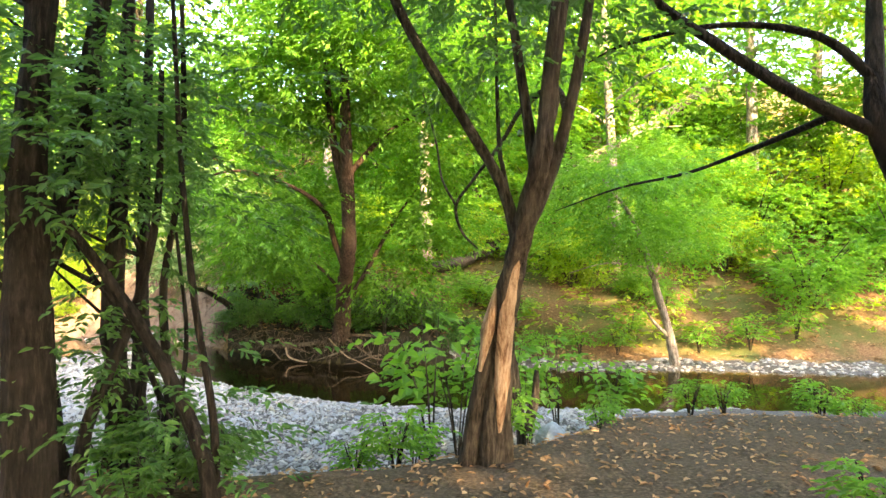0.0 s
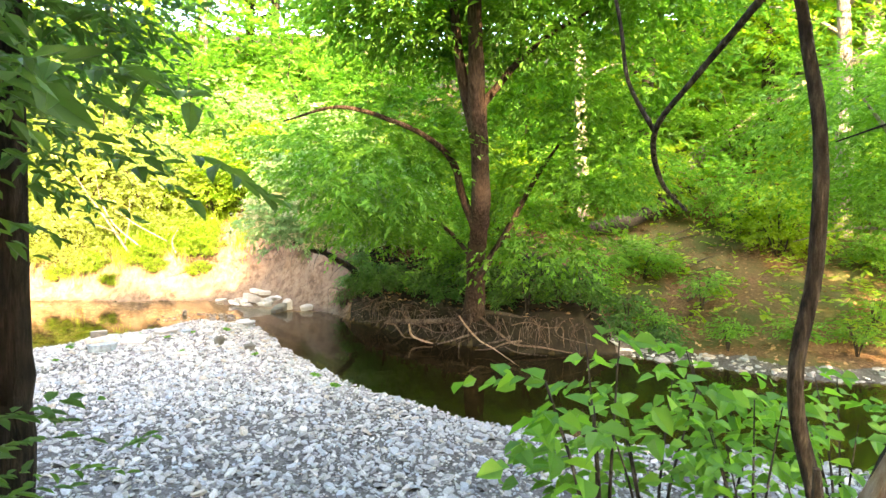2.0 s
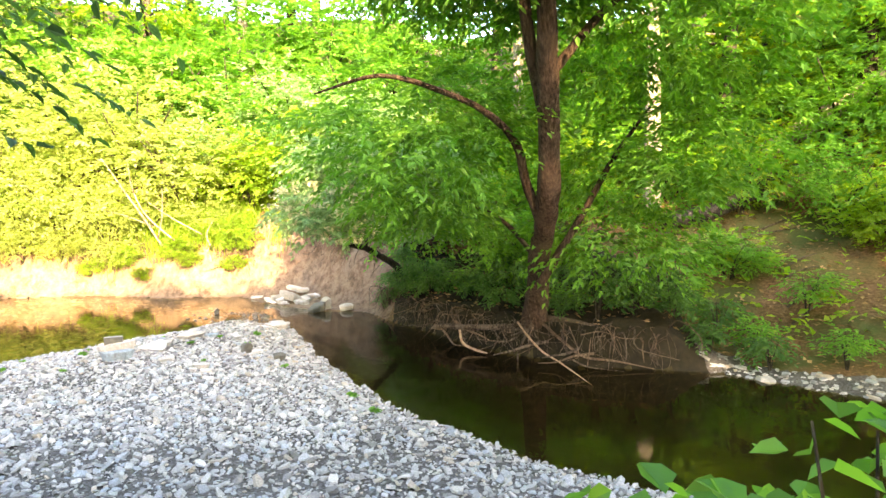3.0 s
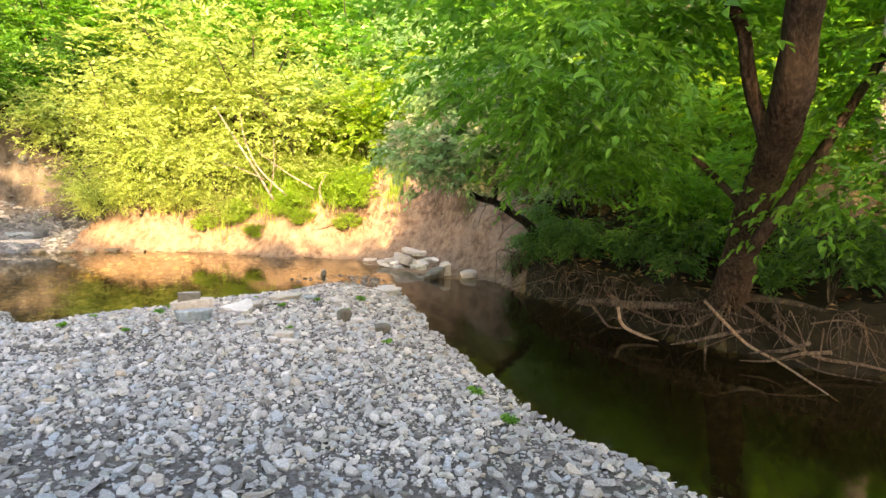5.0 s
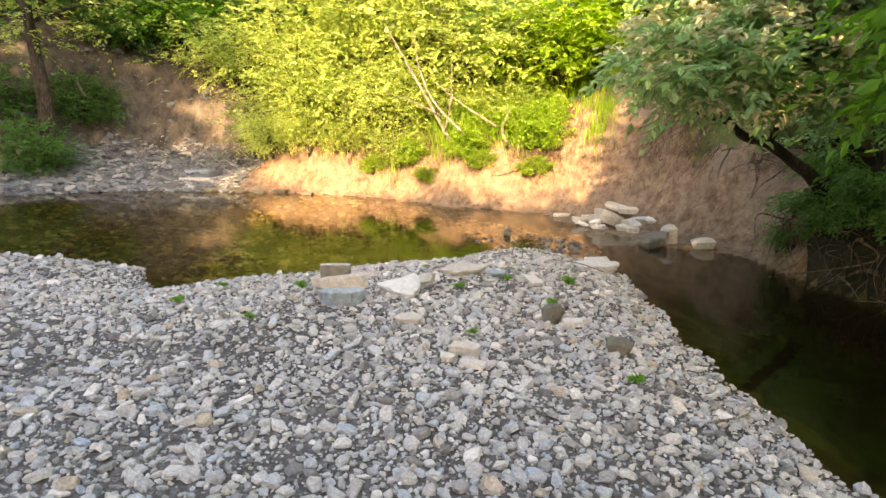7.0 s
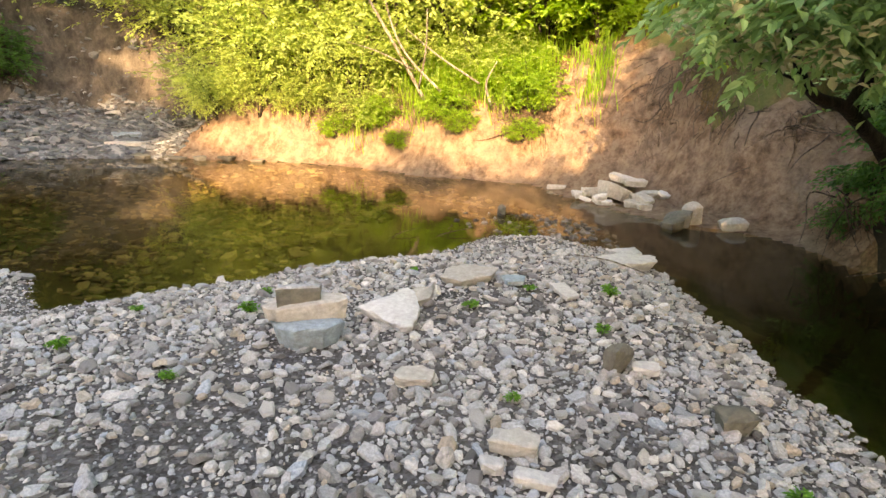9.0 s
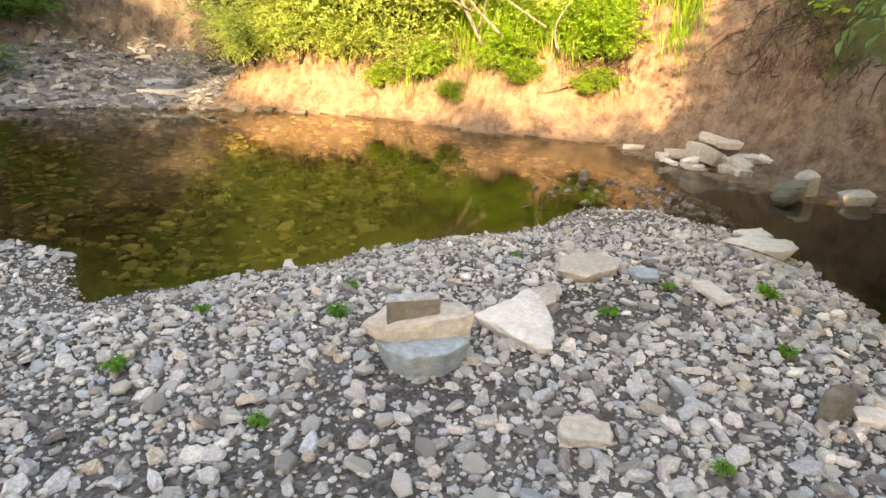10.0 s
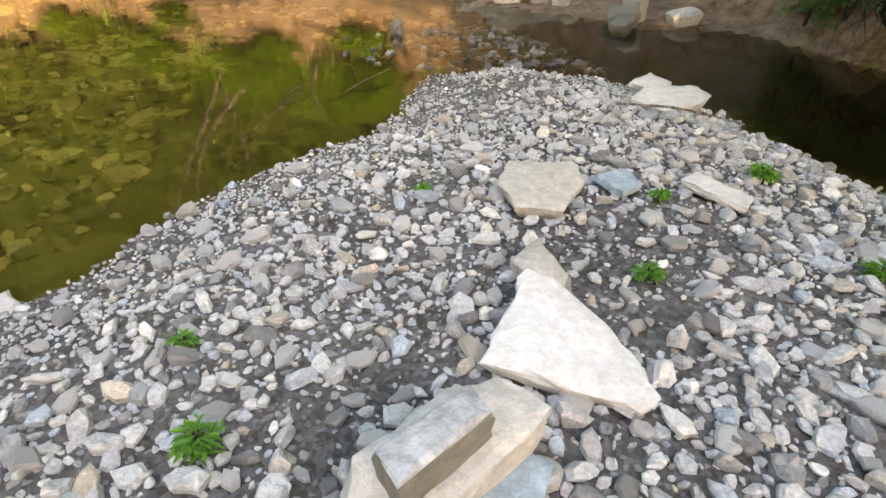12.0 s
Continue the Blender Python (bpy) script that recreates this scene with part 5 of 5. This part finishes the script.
x, y, z = sample(100000, (-5.5, 2.0), (7.5, 13.4), lambda x, y, z, k: on_bar(x, y, z, k) & ~NEAR(x, y), g)
s = np.exp(g.normal(np.log(0.019), 0.5, len(x))).clip(0.012, 0.06)
i = settle(x, y, s, 0.5)
x, y, z, s = x[i], y[i], z[i], s[i]
v, f = scatter(x, y, z + s * 0.18, s, s * g.uniform(0.3, 0.7, len(x)), 0.36, FORMS, g)
tagged(new("gravel", mesh_np("gravel", v, f, GRAVEL)), "grey shale gravel covering the bar", "gravel", kind="stuff")
x, y, z = sample(75000, (-3.4, 6.6), (2.8, 13.4), lambda x, y, z, k: on_bar(x, y, z, k) & NEAR(x, y) & (~bare(x, y) | (g.uniform(0, 1, len(x)) < 0.35)), g)
s = np.exp(g.normal(np.log(0.013), 0.58, len(x))).clip(0.007, 0.05)
s = np.where(x < 0.6, s * (0.5 + 0.5 * smooth(0.0, 0.9, -line_dist(x, y, BAR_SHORE))), s).clip(0.008, None)
i = settle(x, y, s, 0.62)
x, y, z, s = x[i], y[i], z[i], s[i]
v, f = scatter(x, y, z + s * 0.2, s, s * g.uniform(0.45, 0.95, len(x)), 0.27, WORN_FORMS, g)
tagged(new("shingle", mesh_np("shingle", v, f, SHINGLE)), "pale grey broken stones lying in dark silt", "gravel", kind="stuff")
x, y, z = sample(12000, (-3.0, 7.0), (4.5, 13.4), on_bar, g)
s = g.uniform(0.005, 0.012, len(x))
v, f = scatter(x, y, z + s * 0.1, s, s * g.uniform(0.5, 1.0, len(x)), 0.3, SMALL_FORMS, g)
tagged(new("fine_gravel", mesh_np("fine_gravel", v, f, GRAVEL)), "small grey pebbles between the shale pieces", "gravel", kind="stuff")

# slabs on the stream bed
x, y, z = sample(17000, (-11.0, 4.0), (9.0, 16.4), lambda x, y, z, k: (k == 3) & (x + 0.5 * y < 7.2) & (z < -0.05), g)
s = np.exp(g.normal(np.log(0.05), 0.4, len(x))).clip(0.025, 0.13)
v, f = scatter(x, y, z + 0.012, s, s * g.uniform(0.3, 0.6, len(x)), 0.14, FORMS, g)
tagged(new("bed_stones", mesh_np("bed_stones", v, f, BEDSTONE)), "olive-brown flat stones on the stream bed", "stones", kind="stuff")
# the stony beach to the west and the stony far edge to the east
x, y, z = sample(9000, (-13.5, 11.5), (-6.6, 18.5), lambda x, y, z, k: (k == 0), g)
s = np.exp(g.normal(np.log(0.07), 0.45, len(x))).clip(0.03, 0.2)
v, f = scatter(x, y, z + s * 0.1, s, s * g.uniform(0.25, 0.6, len(x)), 0.2, FORMS, g)
tagged(new("beach_stones", mesh_np("beach_stones", v, f, BEACH)), "blue-grey shale slabs on the far beach", "stones", kind="stuff")
x, y, z = sample(6000, (6.0, 4.5), (16.0, 11.0), lambda x, y, z, k: (k == 0), g)
s = np.exp(g.normal(np.log(0.04), 0.4, len(x))).clip(0.02, 0.12)
v, f = scatter(x, y, z + s * 0.1, s, s * g.uniform(0.3, 0.7, len(x)), 0.2, FORMS, g)
tagged(new("shore_stones", mesh_np("shore_stones", v, f, GRAVEL)), "pale stones along the far water's edge", "stones", kind="stuff")
x, y, z = sample(1500, (-13.5, 13.0), (-7.0, 20.0), lambda x, y, z, k: (k == 6), g)
s = np.exp(g.normal(np.log(0.05), 0.5, len(x))).clip(0.03, 0.2)
v, f = scatter(x, y, z + s * 0.1, s, s * g.uniform(0.3, 0.8, len(x)), 0.35, FORMS, g)
tagged(new("bank_rubble", mesh_np("bank_rubble", v, f, BEACH)), "broken shale rubble on the western bank", "rubble", kind="stuff")
# riffle stones at the tip of the bar
x, y, z = sample(1500, (-1.6, 12.6), (1.9, 14.8), lambda x, y, z, k: (k == 3) & (np.hypot((x - 0.1) / 1.6, (y - 13.6) / 0.9) < 0.55 + 0.45 * g.uniform(0, 1, len(x))), g)
s = g.uniform(0.012, 0.05, len(x))
v, f = scatter(x, y, z + s * 0.4, s, s * g.uniform(0.6, 1.2, len(x)), 0.25, FORMS, g)
tagged(new("riffle_stones", mesh_np("riffle_stones", v, f, WET_STONE)), "small wet stones in the riffle", "stones", kind="stuff")


def rock(name, outline, z, thick, mat, label, seed=0, taper=0.9, tilt=(0, 0), yaw=0, group="", dome=0.0, side=None):
    """A broken slab: an outline given as world (x, y) corners, roughened edges, rounded rims."""
    r = np.random.default_rng(seed)
    o = np.array(outline, float)
    c = o.mean(0)
    pts = []
    for i in range(len(o)):
        a, b2 = o[i] - c, o[(i + 1) % len(o)] - c
        n = max(2, int(np.hypot(*(b2 - a)) / 0.045))
        for k in range(n):
            pts.append(a + (b2 - a) * k / n + r.normal(0, 0.004, 2))
    pts = np.array(pts)
    n = len(pts)
    levels = [(0.0, taper * 0.97), (0.3, taper + (1 - taper) * 0.3), (0.62, taper + (1 - taper) * 0.75), (0.93, 1.0), (1.0, 0.965), (1.01 + dome * 0.4, 0.7), (1.02 + dome * 0.8, 0.35)]
    vs = []
    # broken faces: each stretch of the rim is chipped back and down by its own amount
    n_chip = max(5, n // 3)
    chip = np.repeat(r.uniform(0, 1, n_chip), 3)
    chip = np.resize(chip, n)
    ledge = np.resize(np.repeat(r.uniform(-1, 1, n_chip), 3), n)[::-1]
    tip = r.normal(0, 0.09, 2)
    span = np.abs(pts).max()
    for hgt, sc in levels:
        bite = 0.025 * chip * (hgt > 0.8) + 0.025 * ledge * (0.2 < hgt < 0.7)
        ring = pts * (sc + r.normal(0, 0.008) - bite * (sc > 0.8))[:, None] + r.normal(0, 0.003, (n, 2)) * (sc > 0.8)
        zz = hgt * thick * (1 - 0.10 * chip * (0.9 < hgt < 1.005)) + r.normal(0, 0.003 if sc > 0.8 else 0.0007, n) + hgt * thick * 0.9 * (ring @ tip) / span
        vs.append(np.column_stack([ring, zz]))
    v = np.vstack(vs + [[[0, 0, thick * (1.05 + dome)]], [[0, 0, 0]]])
    j = np.arange(n)
    k = (j + 1) % n
    q = np.vstack([np.stack([a * n + j, a * n + k, (a + 1) * n + k, (a + 1) * n + j], -1) for a in range(len(levels) - 1)])
    last = (len(levels) - 1) * n
    t = np.vstack([np.stack([last + j, last + k, np.full(n, len(levels) * n)], -1), np.stack([k, j, np.full(n, len(levels) * n + 1)], -1)])
    # side: darker material for the lower side faces, painting in their shade
    if side is None:
        me = mesh_np(name, v, [q, t], mat)
    else:
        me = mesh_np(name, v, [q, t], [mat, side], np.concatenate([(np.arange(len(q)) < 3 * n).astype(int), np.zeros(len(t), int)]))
    ob = new(name, me)
    ob.matrix_world = pose(c[0], c[1], z, tilt[0], tilt[1], yaw)
    return tagged(ob, label, "stone", group)


def block(cx, cy, w, d, yaw, r):
    """Corner points of an uneven four- to six-sided outline."""
    base = [(-0.5, -0.42), (0.05, -0.52), (0.5, -0.38), (0.52, 0.3), (0.1, 0.5), (-0.46, 0.4)]
    c, s = math.cos(yaw), math.sin(yaw)
    out = []
    for bx, by in base:
        px, py = bx * w * r.uniform(0.85, 1.1), by * d * r.uniform(0.85, 1.1)
        out.append((cx + px * c - py * s, cy + px * s + py * c))
    return out


gb = ground_z(-0.7, 9.55)
rock("stacked_stone", [(-0.90, 9.50), (-0.80, 9.42), (-0.66, 9.385), (-0.54, 9.50), (-0.495, 9.62), (-0.62, 9.70), (-0.85, 9.62)], gb - 0.015, 0.155, STONE_BLUE, "blue-grey boulder, the lowest of three stacked stones", 1, 0.82, (3, 2), group="stone stack")
rock("stacked_stone", [(-0.905, 9.44), (-0.80, 9.41), (-0.69, 9.48), (-0.55, 9.61), (-0.505, 9.665), (-0.60, 9.745), (-0.70, 9.73), (-0.885, 9.56)], gb + 0.137, 0.095, STONE_TAN, "tan flat slab, the middle of three stacked stones", 2, 0.95, (1, 2), group="stone stack")
# one grey stone; its shaded sides are painted with the darker material
rock("stacked_stone", [(-0.80, 9.445), (-0.62, 9.58), (-0.665, 9.665), (-0.84, 9.52)], gb + 0.228, 0.088, STONE_GREY, "grey block with shade painted on its sides, the top of three stacked stones", 3, 0.97, (2, -2), group="stone stack", side=STONE_DARK)
rock("flat_stone", [(-0.61, 9.95), (-0.44, 10.29), (-0.37, 10.25), (-0.24, 10.04), (-0.19, 9.82), (-0.24, 9.79)], ground_z(-0.4, 10.0) + 0.015, 0.075, STONE_PALE, "pale triangular slab on the gravel", 4, 0.85, (5, -3))
rock("flat_stone", [(-0.46, 10.93), (-0.39, 11.14), (-0.12, 11.13), (-0.10, 10.95), (-0.25, 10.71), (-0.41, 10.75)], ground_z(-0.3, 10.9), 0.08, STONE_TAN, "tan rounded slab on the gravel", 5, 0.8)
rock("flat_stone", [(-0.06, 11.01), (0.10, 11.1), (0.13, 10.95), (0.03, 10.88)], ground_z(0.05, 11) + 0.02, 0.03, STONE_BLUE, "thin grey flake on the gravel", 6)
rock("flat_stone", [(0.45, 12.16), (0.6, 12.38), (0.92, 12.35), (0.95, 12.2), (0.82, 12.07), (0.57, 11.97)], ground_z(0.7, 12.2) - 0.01, 0.09, STONE_PALE, "whitish slab at the water's edge", 7, 0.75)
rock("flat_stone", [(0.52, 12.42), (0.72, 12.64), (0.80, 12.45), (0.67, 12.28)], 0.05, 0.08, STONE_PALE, "small whitish slab beside a larger one", 8, 0.8)
rock("flat_stone", [(0.30, 10.99), (0.38, 11.07), (0.53, 10.85), (0.47, 10.76)], ground_z(0.4, 10.9) + 0.02, 0.035, STONE_PALE, "long pale stone on the gravel", 9)
rock("stone", [(-0.47, 10.4), (-0.37, 10.52), (-0.30, 10.32), (-0.37, 10.22)], ground_z(-0.4, 10.4) + 0.01, 0.06, STONE_TAN, "brownish stone beside the triangular slab", 10, 0.85, dome=0.2)
rock("stone", block(0.86, 9.95, 0.17, 0.09, 1.1, g), ground_z(0.86, 9.95) + 0.0, 0.13, STONE_DARK, "upright dark brown stone on the gravel", 11, 0.8, (-12, 14), dome=0.2)
rock("stone", block(1.02, 10.02, 0.14, 0.1, 0.3, g), ground_z(1.0, 10.0) + 0.015, 0.04, STONE_PALE, "flat pale stone beside a dark one", 12)
rock("stone", block(1.41, 9.66, 0.16, 0.13, 0.5, g), ground_z(1.41, 9.66), 0.09, STONE_DARK, "dark stone on the gravel", 13, 0.8, dome=0.2)
rock("stone", block(0.05, 9.33, 0.17, 0.13, 0.2, g), ground_z(0.05, 9.33) + 0.01, 0.045, STONE_TAN, "tan flat stone on the gravel", 14)
rock("stone", block(0.61, 9.03, 0.18, 0.12, 0.15, g), ground_z(0.61, 9.0) + 0.01, 0.06, STONE_TAN, "tan stone on the gravel", 15)
rock("stone", block(0.58, 8.87, 0.09, 0.07, 0.4, g), ground_z(0.58, 8.87) + 0.01, 0.04, STONE_PALE, "small pale stone on the gravel", 16)
rock("stone", block(0.74, 8.87, 0.16, 0.07, 0.1, g), ground_z(0.74, 8.87) + 0.01, 0.04, STONE_PALE, "long pale stone on the gravel", 17)
rock("stone", block(-0.95, 13.87, 0.09, 0.08, 0.5, g), -0.06, 0.15, STONE_DARK, "small grey stone standing in the riffle", 18, 0.9, dome=0.2)
# the pile of slabs at the foot of the clay
PILE = [(-0.3, 15.45, 0.42, 0.35, 0.12, 0.05), (0.05, 15.3, 0.6, 0.45, 0.2, 0.08), (0.35, 15.7, 0.45, 0.3, 0.1, 0.28), (0.15, 15.75, 0.5, 0.3, 0.1, 0.22), (0.5, 15.3, 0.3, 0.25, 0.1, 0.08),
        (0.62, 15.1, 0.28, 0.22, 0.1, 0.04), (0.45, 15.05, 0.28, 0.2, 0.1, 0.03), (-0.45, 15.65, 0.25, 0.15, 0.08, 0.06), (0.75, 15.3, 0.25, 0.2, 0.1, 0.06), (0.6, 15.5, 0.25, 0.2, 0.1, 0.13), (-0.1, 15.05, 0.4, 0.25, 0.1, 0.0)]
for i, (px, py, w, d, th, zz) in enumerate(PILE):
    px, py, w, d = 0.12 + px * 0.75, 15.36 + (py - 15.3) * 0.75, w * 0.74, d * 0.85
    rock("piled_slab", block(px, py, w, d, g.uniform(-0.6, 0.6), g), max(ground_z(px, py), 0) + zz * 0.85 - 0.03, th * 0.9, STONE_TAN, "pale tan slab in a rock pile at the clay bank's foot", 30 + i, 0.85, (g.uniform(-20, 20), g.uniform(-22, 22)), group="rock pile")
for i in range(16):
    px, py = g.uniform(-0.35, 0.85), g.uniform(14.95, 15.6)
    py = max(py, 15.22 - 0.42 * (px + 0.2))
    rock("piled_slab", block(px, py, g.uniform(0.1, 0.22), g.uniform(0.08, 0.15), g.uniform(-0.6, 0.6), g), max(ground_z(px, py), 0) + g.uniform(-0.01, 0.07), g.uniform(0.04, 0.08), STONE_PALE if i % 3 else STONE_TAN, "small broken slab in a rock pile at the clay bank's foot", 130 + i, 0.85, (g.uniform(-18, 18), g.uniform(-18, 18)), group="rock pile")
for i, (px, py, w, d, th, zz) in enumerate([(1.05, 14.35, 0.3, 0.2, 0.16, -0.05), (1.2, 14.5, 0.22, 0.18, 0.22, -0.02), (1.0, 14.2, 0.25, 0.2, 0.12, -0.08)]):
    rock("stone", block(px, py, w, d, 0.5 * i, g), max(ground_z(px, py), 0.0) + zz * 0.3, th, STONE_TAN if i == 1 else STONE_DARK, "rough stone at the foot of the clay bank", 45 + i, 0.8, (6, -8), dome=0.2)
rock("stone", block(1.62, 14.42, 0.32, 0.18, 0.2, g), ground_z(1.62, 14.42) - 0.02, 0.12, STONE_TAN, "single tan stone at the foot of the clay bank", 48, 0.8, dome=0.3)
rock("stone", block(-0.75, 15.95, 0.3, 0.14, 0.1, g), 0.0, 0.07, STONE_TAN, "pale stone at the water's edge", 49, 0.9)
rock("boulder", block(5.5, 2.5, 0.26, 0.2, 0.2, g), ground_z(5.5, 2.5) - 0.03, 0.18, STONE_BLUE, "pale rounded boulder on the bank edge", 50, 0.95, dome=0.4)
rock("flat_stone", block(-8.9, 15.35, 0.75, 0.35, 0.3, g), ground_z(-8.9, 15.35), 0.07, STONE_TAN, "tan slab on the far beach", 51)
rock("flat_stone", block(-9.3, 15.75, 0.6, 0.3, 0.9, g), ground_z(-9.3, 15.75), 0.08, STONE_BLUE, "blue-grey slab on the far beach", 52)
for i in range(5):
    px = -8.2 + i * 0.5 + g.uniform(-0.15, 0.15)
    py = float(np.interp(px, [q[0] for q in FAR_SHORE], [q[1] for q in FAR_SHORE])) + g.uniform(-0.1, 0.15)
    rock("stone", block(px, py, g.uniform(0.25, 0.5), 0.2, g.uniform(-0.4, 0.4), g), 0.0, g.uniform(0.04, 0.10), STONE_DARK, "brown stone along the far waterline", 60 + i, 0.85, group="waterline stones")


# the shale pieces passed nearest, each a piece of the ground
FORM_MESH = [mesh_np("stone", v * np.array([1, 0.8, 0.8]), [q, t], PEBBLE) for v, q, t in WORN_FORMS]
x, y, z = sample(1100, (-2.3, 8.7), (1.5, 12.2), on_bar, g)
s = np.exp(g.normal(np.log(0.033), 0.25, len(x))).clip(0.024, 0.06)
for n, i in enumerate(settle(x, y, s, 1.3)[:290]):
    ob = new("stone", FORM_MESH[n % len(FORM_MESH)])
    ob.parent = ground
    ob.matrix_basis = pose(x[i], y[i], z[i] + s[i] * 0.3, g.normal(0, 8), g.normal(0, 8), g.uniform(0, 360)) @ Matrix.Diagonal((s[i], s[i], s[i] * g.uniform(0.6, 1.0), 1))
